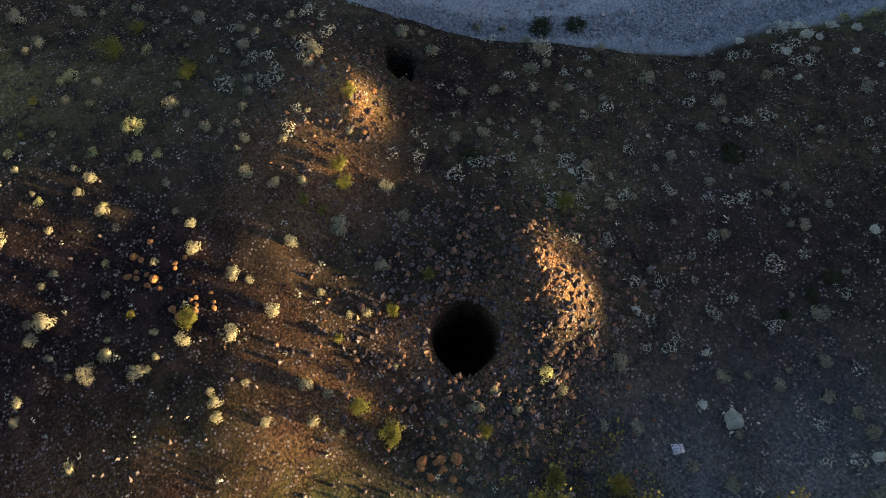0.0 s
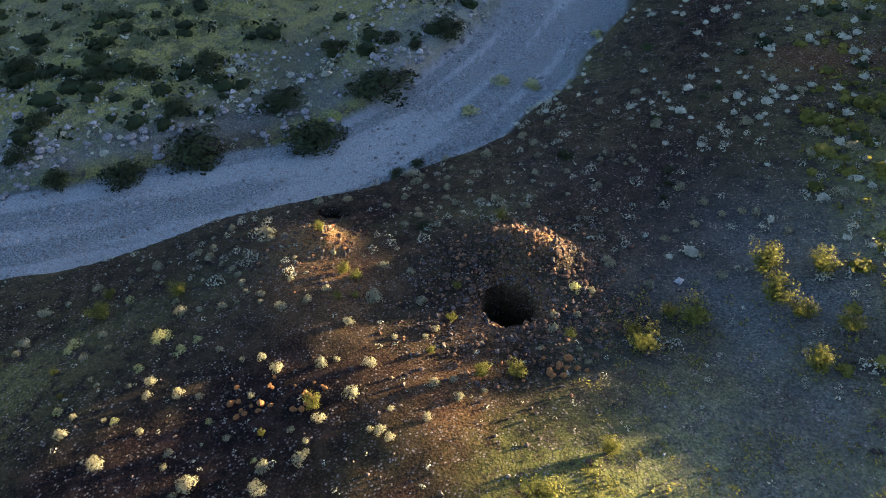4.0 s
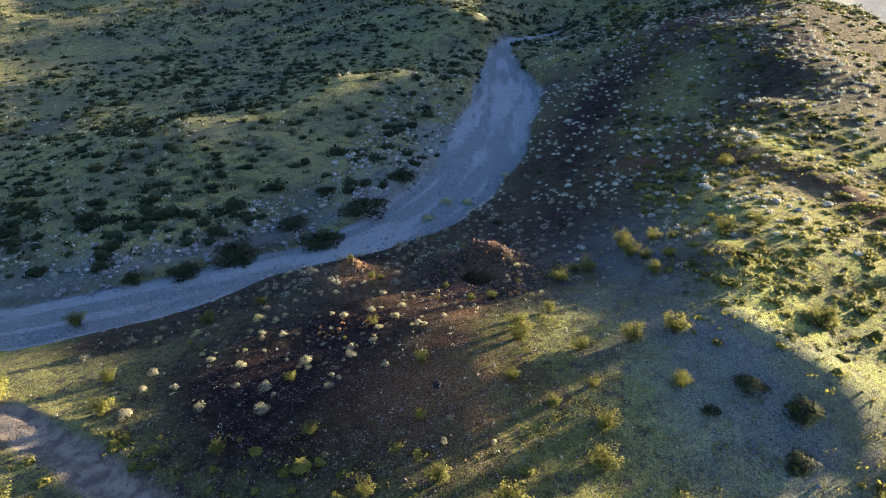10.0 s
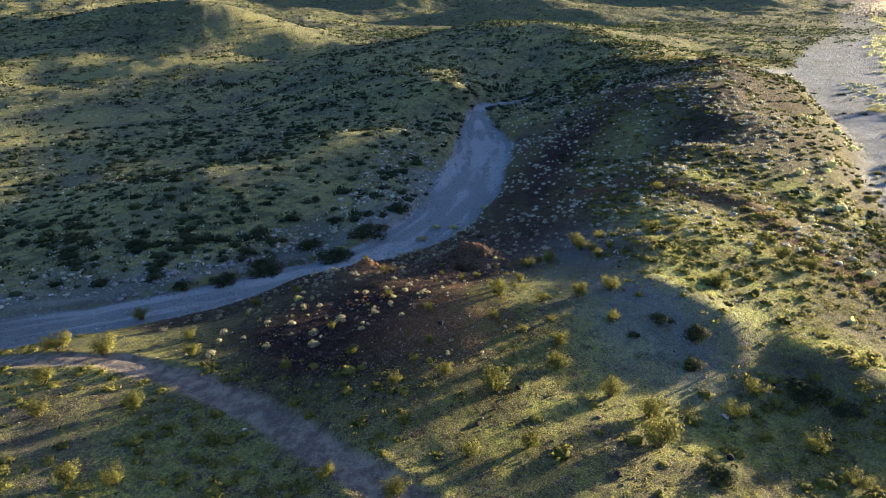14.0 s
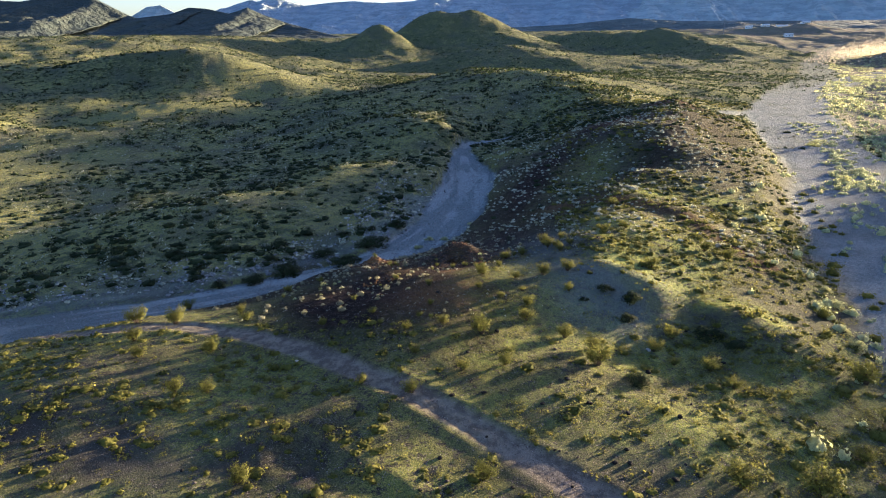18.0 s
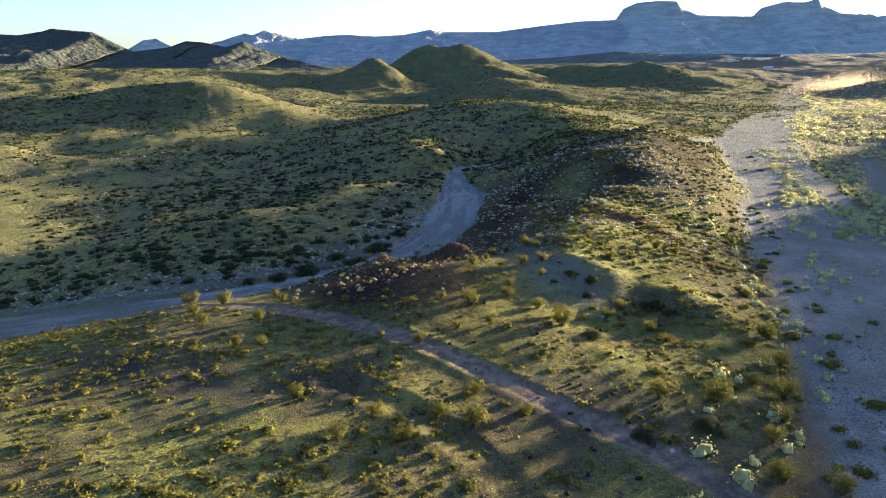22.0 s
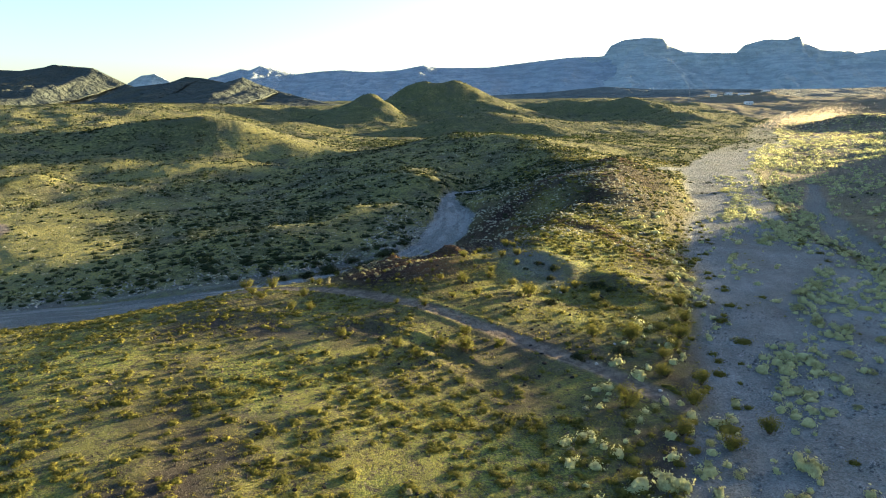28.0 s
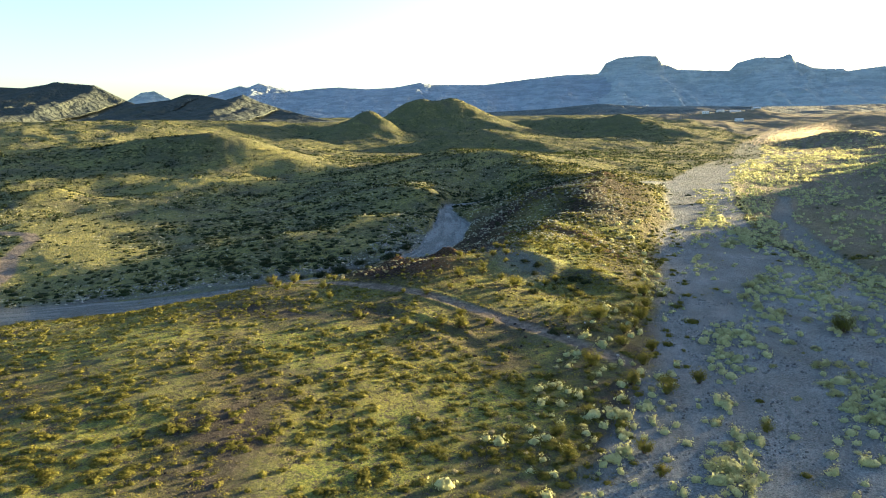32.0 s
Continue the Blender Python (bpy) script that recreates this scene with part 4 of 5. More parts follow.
CREOSOTES_A = [(27.9, -84.5, 2.20), (19.5, -82.5, 2.89), (27.1, -80.1, 2.72), (18.7, -77.6, 2.48), (40.9, -74.3, 2.25), (22.3, -71.4, 2.41), (32.5, -65.0, 3.17), (28.5, -62.5, 2.97), (37.4, -61.3, 2.99), (24.1, -56.9, 4.01), (31.4, -55.5, 3.54), (33.7, -49.9, 3.05), (-6.2, -49.1, 2.49), (29.8, -49.1, 3.09), (-0.6, -48.4, 2.46), (-3.8, -45.4, 2.20), (5.2, -45.3, 3.04), (2.1, -44.2, 2.67), (30.6, -44.1, 2.48), (-12.1, -43.1, 2.36), (9.8, -42.4, 2.24), (32.8, -40.1, 3.13), (4.8, -40.0, 2.38), (64.9, -39.3, 5.59), (22.4, -38.2, 3.82), (27.3, -38.0, 3.79), (34.6, -35.4, 3.66), (32.3, -33.3, 2.26), (-22.9, -32.3, 2.16), (-20.0, -32.0, 2.30), (-2.1, -31.3, 2.33), (-6.7, -30.2, 1.39)]
CREOSOTES_B = [(37.0, -27.8, 3.29), (1.7, -27.5, 1.78), (5.4, -26.0, 2.19), (-30.1, -26.0, 2.57), (-2.9, -25.3, 1.51), (-23.5, -24.4, 2.55), (25.6, -24.1, 2.15), (13.7, -23.8, 3.41), (-33.8, -21.4, 2.86), (24.1, -21.3, 2.30), (-4.5, -21.2, 1.45), (2.8, -21.1, 3.07), (37.8, -21.0, 4.26), (21.0, -21.0, 1.55), (13.3, -20.8, 2.39), (-1.2, -20.0, 1.67), (10.8, -19.2, 2.49), (-13.9, -19.2, 1.34), (19.4, -19.0, 2.44), (-8.8, -17.7, 1.30), (7.1, -17.1, 2.60), (21.5, -16.3, 2.56), (-23.7, -16.3, 2.02), (-3.0, -16.0, 1.09), (-32.4, -15.9, 3.13), (-37.7, -15.1, 3.10), (7.1, -14.6, 1.98), (4.2, -13.9, 1.30), (-12.2, -12.8, 1.00), (-26.0, -12.6, 1.66), (1.8, -12.4, 1.21), (6.4, -11.9, 0.90)]
CREOSOTES_C = [(-3.9, -11.5, 1.29), (11.5, -10.6, 1.67), (5.6, -8.9, 1.62), (-21.2, -8.8, 0.46), (1.9, -8.6, 2.07), (-10.4, -7.8, 0.44), (-22.7, -7.7, 0.63), (8.7, -7.5, 2.32), (1.5, -7.5, 1.83), (39.4, -7.4, 2.59), (11.5, -6.2, 2.37), (-8.9, -5.9, 1.09), (3.5, -4.6, 1.19), (-23.8, -3.6, 1.67), (21.4, -2.6, 2.46), (-2.4, -2.1, 1.16), (-24.6, -2.0, 0.97), (-1.0, -1.7, 1.22), (-5.1, -1.5, 0.57), (-20.3, -1.1, 1.40), (-40.0, -0.0, 2.67), (-10.8, 0.2, 0.71), (-10.0, 0.6, 0.56), (-4.9, 0.8, 0.67), (0.8, 1.2, 0.70), (4.0, 1.5, 2.07), (-10.7, 2.0, 0.91), (10.9, 2.1, 1.85), (-11.6, 2.3, 1.07), (3.5, 2.3, 1.00), (-5.3, 2.7, 0.77), (6.0, 4.1, 2.17)]
CREOSOTES_D = [(4.9, 4.1, 1.21), (-14.1, 4.4, 1.00), (12.1, 4.5, 1.50), (10.4, 5.1, 1.56), (32.4, 5.5, 2.33), (9.4, 6.1, 2.17), (29.7, 6.7, 2.99), (8.9, 8.2, 2.29), (11.2, 8.3, 2.22), (17.0, 9.2, 2.21), (-4.9, 9.3, 1.11), (19.9, 10.0, 2.20), (19.6, 25.9, 2.24)]
CREOSOTES = CREOSOTES_A + CREOSOTES_B + CREOSOTES_C + CREOSOTES_D
GREEN_SHRUBS_A = [(35.2, -86.3, 2.11), (35.4, -83.5, 2.76), (33.6, -82.3, 3.18), (24.7, -80.8, 1.39), (35.9, -78.4, 2.38), (25.4, -76.0, 1.50), (21.3, -75.4, 1.52), (36.0, -73.0, 1.92), (25.7, -72.4, 1.57), (53.2, -70.8, 2.31), (31.9, -69.6, 1.34), (53.6, -67.5, 1.87), (47.6, -65.4, 1.38), (31.0, -64.0, 1.44), (52.8, -63.9, 2.10), (52.8, -60.9, 2.64), (24.1, -60.6, 1.51), (57.4, -57.3, 2.28), (27.2, -56.7, 1.56), (48.9, -54.7, 1.40), (54.9, -54.3, 2.36), (58.0, -53.7, 2.36), (61.1, -53.5, 2.35), (57.5, -47.2, 2.02), (55.0, -44.6, 1.73), (54.6, -39.0, 2.20), (62.0, -33.4, 2.30), (59.7, -28.7, 3.02), (56.3, -26.3, 2.46), (56.6, -19.5, 3.27), (40.5, -13.3, 1.98), (60.0, -10.7, 3.51)]
GREEN_SHRUBS_B = [(40.3, -10.2, 2.06), (-20.5, -9.6, 0.65), (-17.4, -9.2, 0.53), (-10.0, -9.0, 0.35), (-13.1, -7.9, 0.41), (-15.7, -6.9, 0.38), (-18.4, -6.4, 0.60), (-23.3, -6.3, 0.75), (64.3, -6.1, 3.60), (-23.3, -5.8, 0.83), (-17.1, -4.9, 0.79), (-18.6, -4.4, 1.22), (-16.6, -4.0, 0.59), (42.7, -2.7, 2.24), (-22.9, -2.2, 0.72), (43.3, 1.9, 1.88), (0.4, 4.2, 0.83), (-11.8, 24.2, 1.84), (-5.8, 29.0, 0.90), (-10.8, 29.2, 1.94), (-8.0, 29.7, 1.92), (-5.0, 29.8, 0.89), (68.0, 31.0, 3.66), (71.4, 35.1, 3.73), (-4.5, 39.3, 1.58), (73.2, 68.6, 4.46), (84.2, 117.3, 4.55)]
GREEN_SHRUBS = GREEN_SHRUBS_A + GREEN_SHRUBS_B
DARK_SHRUBS_A = [(19.7, -44.6, 2.51), (25.7, -42.7, 3.02), (17.1, -25.8, 2.84), (27.4, -17.3, 2.04), (25.2, -15.7, 3.03), (17.5, -14.1, 1.99), (13.1, -12.0, 1.16), (18.3, -11.0, 2.23), (15.5, -9.8, 2.13), (-8.9, 7.4, 1.09), (-39.6, 7.7, 2.62), (-43.4, 8.5, 2.67), (-34.8, 9.6, 3.95), (-45.2, 12.3, 2.34), (3.8, 13.6, 0.53), (-30.7, 13.9, 4.98), (3.8, 14.9, 0.67), (-14.6, 16.0, 1.53), (3.7, 16.1, 0.81), (-2.7, 17.1, 1.10), (-35.1, 17.4, 2.84), (-13.6, 17.5, 1.22), (-22.6, 17.8, 5.27), (-52.1, 17.8, 3.09), (-43.7, 19.1, 3.01), (-40.4, 20.2, 3.00), (-27.3, 21.5, 3.62), (-35.9, 23.4, 3.57), (-19.7, 24.9, 5.48), (-26.0, 28.6, 2.55), (-19.1, 30.8, 1.51), (-21.6, 31.0, 2.04)]
DARK_SHRUBS_B = [(-17.5, 34.3, 3.65)]
DARK_SHRUBS = DARK_SHRUBS_A + DARK_SHRUBS_B


# ---- shrubs ----
def part(name, mesh, parent, label=""):
    ob = new(name, mesh)
    ob.parent = parent
    return tagged(ob, label)


def twigs(ends, thick, rng):
    """Tapered three-sided stems from the foot to each end, bent once."""
    vs, fs = [], []
    for end in ends:
        mid = end * 0.5 + np.r_[rng.normal(0, 0.05, 2), 0.08] * np.linalg.norm(end)
        spine = np.array([[0, 0, -0.08], mid, end])
        for k, (c, w) in enumerate(zip(spine, (thick, thick * 0.6, thick * 0.15))):
            for a in (0.0, 2.094, 4.189):
                vs.append(c + w * np.array([math.cos(a), math.sin(a), 0]))
        base = len(vs) - 9
        for k in range(2):
            for j in range(3):
                fs.append([base + 3 * k + j, base + 3 * k + (j + 1) % 3, base + 3 * k + 3 + (j + 1) % 3, base + 3 * k + 3 + j])
    return np.array(vs), np.array(fs)


def sphere_dirs(n, rng, low=-0.1):
    d = rng.normal(size=(4 * n, 3))
    d /= np.linalg.norm(d, axis=1, keepdims=True)
    return d[d[:, 2] > low][:n]


def shrub(name, label, category, leaf, seed, lobes, per_lobe, lobe_size, high, size, vase):
    """A shrub one metre wide: stems and a crown of leaf clumps gathered in lobes."""
    rng = np.random.default_rng(seed)
    tops = sphere_dirs(lobes, rng, 0.05)
    tops[:, 2] *= high / 0.5
    tops = tops * rng.uniform(0.55, 0.95, (len(tops), 1)) * 0.40
    if vase:
        tops[:, 2] = high * rng.uniform(0.45, 0.92, len(tops))
    cs, outs = [], []
    for top in tops:
        d = sphere_dirs(per_lobe, rng, -0.55)
        r = lobe_size * rng.uniform(0.35, 1.0, (len(d), 1)) ** 0.5
        at = top + d * r * np.array([1, 1, 0.85])
        if vase:
            at = top * rng.uniform(0.45, 1.12, (len(d), 1)) + d * r * 0.8
        cs.append(at)
        outs.append(d + 0.7 * top / (np.linalg.norm(top) + 1e-6))
    cs, outs = np.concatenate(cs), np.concatenate(outs)
    outs /= np.linalg.norm(outs, axis=1, keepdims=True)
    cs[:, 2] = np.maximum(cs[:, 2], 0.01)
    v, f = leaf_quads(cs, outs, np.full(len(cs), size), rng)
    root = tagged(new(name), label, category)
    round_off = cs - np.array([0, 0, 0.12])
    round_off = round_off / (np.linalg.norm(round_off, axis=1, keepdims=True) + 1e-6) + 0.45 * outs
    part("crown", rounded(raw_mesh("crown", v, f, leaf), np.repeat(round_off / np.linalg.norm(round_off, axis=1, keepdims=True), 4, 0)), root)
    sv, sf = twigs(tops * 0.95, 0.018 if not vase else 0.012, rng)
    part("woody_base", raw_mesh("woody_base", sv, sf, TWIG), root)
    return root


def plant(kinds, rows, group, seed, tall=1.0, sink=0.03):
    """Set a copy of one of the kinds at each x, y, width."""
    rng = random.Random(seed)
    xy = np.array([r[:2] for r in rows])
    zs = relief(xy[:, 0], xy[:, 1])
    for k, ((x, y, wide), z) in enumerate(zip(rows, zs)):
        proto = kinds[k % len(kinds)]
        m = pose(x, y, z - sink * wide, rng.uniform(-6, 6), rng.uniform(-6, 6), rng.uniform(0, 360)) @ Matrix.Diagonal((wide, wide * rng.uniform(0.85, 1.15), wide * tall * rng.uniform(0.85, 1.15), 1))
        if k < len(kinds):
            proto.matrix_basis = m
            tagged(proto, group=group)
        else:
            ob = copy_thing(proto, pose(0, 0, 0))
            ob.matrix_basis = m


plant([shrub("brittlebush", "pale silver-cream rounded desert shrub on stony soil", "shrub", BRITTLE, 200 + k, 14, 56, 0.21, 0.60, 0.038, False) for k in range(6)],
      [(x, y, min(0.92 * w, 0.9 if y < -50 else 1.1)) for x, y, w in BRITTLEBUSHES], "pale shrubs round the shafts", 1, 0.95)
plant([shrub("creosote_bush", "yellow-olive open-branched desert bush on stony soil", "bush", CREOSOTE, 220 + k, 26, 52, 0.16, 0.75, 0.030, True) for k in range(6)],
      CREOSOTES, "yellow-olive bushes", 2, 0.8)
plant([shrub("green_shrub", "pale yellow-green domed shrub on gravel", "shrub", BURSAGE, 240 + k, 14, 50, 0.20, 0.58, 0.038, False) for k in range(5)],
      GREEN_SHRUBS, "yellow-green shrubs on the gravel", 3, 0.8)
plant([shrub("dark_shrub", "dark green woody shrub on the wash bank", "bush", WOODY, 260 + k, 24, 60, 0.15, 0.55, 0.030, False) for k in range(5)],
      [(x, y, 1.2 * w) for x, y, w in DARK_SHRUBS], "dark shrubs along the wash", 4, 0.62)


# ---- stones that stand apart ----
def rock_mesh(name, material, seed, flat=0.7):
    rng = np.random.default_rng(seed)
    bm = bmesh.new()
    bmesh.ops.create_icosphere(bm, subdivisions=2, radius=0.5)
    cuts = sphere_dirs(9, rng, -1.0)
    depth = rng.uniform(0.30, 0.46, len(cuts))
    for v in bm.verts:
        for n, d in zip(cuts, depth):
            over = v.co.dot(Vector(n)) - d
            if over > 0:
                v.co -= Vector(n) * over * 0.92
        v.co.z *= flat
        v.co *= 1 + 0.04 * noise.noise(v.co * 5 + Vector((seed, 0, 0)))
    me = bpy.data.meshes.new(name)
    bm.to_mesh(me)
    bm.free()
    me.materials.append(material)
    return me


def stones(name, label, group, material, rows, seed):
    rng = random.Random(seed)
    meshes = [rock_mesh(name, material, seed * 10 + k, rng.uniform(0.55, 0.85)) for k in range(5)]
    xy = np.array([r[:2] for r in rows])
    zs = relief(xy[:, 0], xy[:, 1])
    for k, ((x, y, wide), z) in enumerate(zip(rows, zs)):
        ob = tagged(new(name, meshes[k % 5]), label, "rock", group)
        ob.matrix_basis = pose(x, y, z + 0.12 * wide, rng.uniform(-15, 15), rng.uniform(-15, 15), rng.uniform(0, 360)) @ Matrix.Diagonal((wide, wide * rng.uniform(0.7, 1.1), wide * rng.uniform(0.7, 1.0), 1))


def gather(cx, cy, spread, n, low, high, seed):
    rng = random.Random(seed)
    return [(cx + rng.gauss(0, spread), cy + rng.gauss(0, spread), rng.uniform(low, high)) for _ in range(n)]


stones("white_boulder", "white quartz boulder on grassy ground", "", QUARTZ, [(18.9, -19.0, 0.7)], 31)
stones("basalt_boulder", "black basalt boulder on grassy ground", "black boulders", BASALT, [(10.8, -27.4, 0.6), (18.3, -24.3, 0.5), (25.7, -19.9, 0.5), (23.2, -14.8, 0.4), (25.5, -19.4, 0.4), (-2.5, -13.6, 0.6),
       (8.7, -31.4, 0.45), (15.5, -31.0, 0.55), (18.2, -23.5, 0.6), (13.9, -37.0, 0.55), (19.5, -37.5, 0.45), (15.4, -46.6, 0.6), (18.6, -49.9, 0.65), (14.7, -49.7, 0.5), (8.1, -54.8, 0.7), (9.7, -54.9, 0.6), (12.5, -30.6, 0.5)]
       + gather(8, -40, 9, 34, 0.25, 0.6, 5) + gather(-8, -66, 14, 40, 0.2, 0.55, 6), 32)
stones("ore_block", "orange-brown broken ore block by the shafts", "ore blocks", ORE, gather(0.9, -1.0, 0.55, 12, 0.2, 0.5, 7) + gather(-11.7, -6.8, 0.7, 12, 0.2, 0.45, 8) + gather(-9.4, -5.4, 0.9, 14, 0.15, 0.4, 9)
       + gather(-14.3, 4.2, 0.7, 10, 0.15, 0.4, 10) + gather(-4.3, 1.6, 0.5, 9, 0.12, 0.3, 11), 33)
def clear_of_shafts(rows):
    return [r for r in rows if math.hypot(r[0] - SHAFT[0], r[1] - SHAFT[1]) > 1.6 and math.hypot(r[0] - SHAFT_2[0], r[1] - SHAFT_2[1]) > 1.2]


stones("broken_stone", "dark brown broken stone on the spoil heap", "stones thrown up round the shafts", STONE,
       clear_of_shafts(gather(-2.4, 5.6, 2.0, 110, 0.16, 0.42, 12) + gather(-3.0, 1.2, 2.2, 70, 0.14, 0.36, 13) + gather(-15, 5.2, 1.6, 50, 0.14, 0.36, 14) + gather(0.4, 2.0, 1.6, 50, 0.14, 0.36, 15)), 35)
WASH_STONE = rock_material("grey wash stone", (0.10, 0.10, 0.105), (0.28, 0.28, 0.28), 4.0)
stones("bank_boulder", "pale grey boulder on the stony wash bank", "boulders on the wash bank", WASH_STONE,
       gather(-27, 19, 1.8, 26, 0.35, 0.9, 16) + gather(-35, 13, 1.8, 26, 0.35, 0.9, 17) + gather(-44, 8, 2.0, 26, 0.35, 0.9, 18) + gather(-20, 28, 1.5, 22, 0.3, 0.8, 19), 36)
stones("pale_boulder", "pale stone lying in the dry field", "pale stones", QUARTZ, [(-0.4, -45.6, 0.55), (21.9, -46.2, 0.5), (-14.1, -26.1, 0.4), (24.9, -40.2, 0.45), (28.4, -52.8, 0.6)], 34)


# ---- scrub and stones beyond count, as joined geometry ----
LOOSE = {"scrub_yard_shrubs", "scrub_valley_pale", "scrub_field_tufts", "scrub_field_far_tufts", "scrub_bench_tufts", "scrub_yard_tufts", "scrub_valley_small", "scrub_valley_grass", "scrub_valley_far", "scrub_hillside_tufts", "scrub_river_far", "scrub_hills"}


def scrub(name, places, heights, widths, leaves, size, material, label, seed):
    """Many shrubs in one mesh: each a dome of leaf clumps, all but the loose tufts round an uneven cushion."""
    rng = np.random.default_rng(seed)
    n = len(places)
    d = rng.normal(size=(n, leaves, 3))
    d[..., 2] = np.abs(d[..., 2]) * 0.9 + 0.05
    d /= np.linalg.norm(d, axis=2, keepdims=True)
    reach = rng.uniform(0.55, 1.0, (n, leaves, 1)) ** 0.6 if name in LOOSE else rng.uniform(0.62, 1.08, (n, leaves, 1))
    turn = np.arctan2(d[..., 1], d[..., 0])
    lump = 1 + 0.16 * np.sin(3 * turn + rng.uniform(0, 6.28, (n, 1)))[..., None] + 0.12 * np.sin(5 * turn + rng.uniform(0, 6.28, (n, 1)))[..., None]
    span = np.stack([widths * rng.uniform(0.75, 1.3, n), widths, heights], 1)[:, None, :]
    at = d * reach * lump * span
    at[..., 2] += 0.02
    centres = (places[:, None, :] + at).reshape(-1, 3)
    out = (d / span).reshape(-1, 3)
    out /= np.linalg.norm(out, axis=1, keepdims=True)
    v, f = leaf_quads(centres, out, np.repeat(widths, leaves) * size, rng)
    soft = out + 0.30 * rng.normal(size=out.shape)
    domes = np.repeat(soft / np.linalg.norm(soft, axis=1, keepdims=True), 4, 0)
    if name not in LOOSE:
        a = np.arange(8) * (math.pi / 4)
        rings = [np.c_[r * np.cos(a + t), r * np.sin(a + t), 0 * a + h] for r, h, t in ((0.84, -0.06, 0.0), (0.90, 0.34, 0.3), (0.60, 0.74, 0.1))]
        base = np.r_[rings[0], rings[1], rings[2], [(0, 0, 0.88)]]
        heart = base[None] * rng.uniform(0.46, 0.88, (n, 25, 1)) * span + places[:, None, :]
        q = [(8 * b + c, 8 * b + (c + 1) % 8, 8 * b + 8 + (c + 1) % 8, 8 * b + 8 + c) for b in range(2) for c in range(8)]
        q = np.array(q + [(16 + c, 17 + c, 16 + (c + 2) % 8, 24) for c in (0, 2, 4, 6)])
        f = np.r_[f, (q[None] + 25 * np.arange(n)[:, None, None]).reshape(-1, 4) + len(v)]
        v = np.r_[v, heart.reshape(-1, 3)]
        core = (base + np.array([0, 0, 0.1]))[None] / (span / span[..., :1]) + 0.25 * rng.normal(size=(n, 25, 3))
        domes = np.r_[domes, (core / np.linalg.norm(core, axis=2, keepdims=True)).reshape(-1, 3)]
    return tagged(new(name, rounded(raw_mesh(name, v, f, material), domes)), label, "scrub", kind="stuff")


def scatter(n, seed, near, far, keep):
    """Places in the fan before the walk's end, even over the ground out to far, and keep(x, y) of 0 to 1 as their chance."""
    rng = np.random.default_rng(seed)
    r = np.sqrt(rng.uniform(near ** 2, far ** 2, n))
    a = np.radians(rng.uniform(-44, 32, n))
    x, y = 14 + r * np.sin(a), -165 + r * np.cos(a)
    ok = rng.uniform(0, 1, n) < keep(x, y)
    x, y = x[ok], y[ok]
    return np.stack([x, y, relief(x, y) - 0.03], 1)


def box(n, seed, x0, x1, y0, y1, keep):
    rng = np.random.default_rng(seed)
    x, y = rng.uniform(x0, x1, n), rng.uniform(y0, y1, n)
    ok = rng.uniform(0, 1, n) < keep(x, y)
    x, y = x[ok], y[ok]
    return np.stack([x, y, relief(x, y) - 0.02], 1)


def dry(x, y):
    gravel, track = soils(x, y)[:2]
    return (1 - np.clip(gravel * 1.4, 0, 1)) * (1 - np.clip(track * 3, 0, 1))


def shaft_yard(x, y):
    """1 on the slope round the shafts, where every shrub is set by hand."""
    return ((x > -36) & (x < 12) & (y > -18) & (y < 22)).astype(float)


def fields(x, y):
    return dry(x, y) * ((y < -14) | (x > 12) & (y < 60) | (x < -40) & (y < 0.3 * (x + 46))) * (1 - shaft_yard(x, y)) * np.clip(0.50 + 0.9 * fbm(x, y, 9, 3, 91), 0.12, 1)


def red_slope(x, y):
    return dry(x, y) * (1 - 0.8 * shaft_yard(x, y)) * np.clip(0.6 + 0.8 * fbm(x, y, 8, 3, 97), 0.05, 1)


def valley(x, y):
    return dry(x, y) * ((x < -12 + 0.04 * y) & (y > 6 + np.where(x > -46, 0.8 * (x + 46), 0.3 * (x + 46))) | (y > 110)) * np.clip(0.55 + 0.8 * fbm(x, y, 16, 3, 93), 0.12, 1) * (1 - 0.85 * sunlit_grass(x, y))


def bank(x, y):
    dw, _ = polyline(WASH, x, y)
    _, half = polyline(WASH_HALF, x, y)
    across = y - 4 - np.where(x > -46, 0.8 * (x + 46), 0.3 * (x + 46))
    return ((dw > half - 0.5) & (dw < half + 13) & (x < -9 + 0.1 * y) & (across > 0)) * np.clip(0.5 + fbm(x, y, 5, 3, 99), 0.1, 1)


def islands(x, y):
    dr, _, wide = polyline(RIVER, x, y)
    dc, _, cw = polyline(CREEK, x, y)
    right = x > np.interp(y, RIVER_Y, RIVER_X)
    streak = fbm(x * 0.94 - y * 0.34, (x * 0.34 + y * 0.94) * 0.35, 7, 3, 95)
    return ((dr < wide + 110) & right) * np.clip((dr - wide * 0.5) / 8, 0.05, 1) * np.clip((dc - cw) / 1.5, 0.05, 1) * np.clip(0.6 + 1.6 * streak, 0.05, 1)


def bars(x, y):
    """Two long bars in the river bed."""
    one = np.exp(-(polyline([(80, 78, 0), (84, 100, 0), (92, 130, 0), (97, 165, 0)], x, y)[0] / 3.2) ** 2)
    two = np.exp(-(polyline([(74, 12, 0), (75, 35, 0), (81, 60, 0)], x, y)[0] / 1.8) ** 2)
    return np.maximum(one, 0.8 * two) * np.clip(0.35 + 1.3 * fbm(x, y, 6, 3, 101), 0.0, 1)


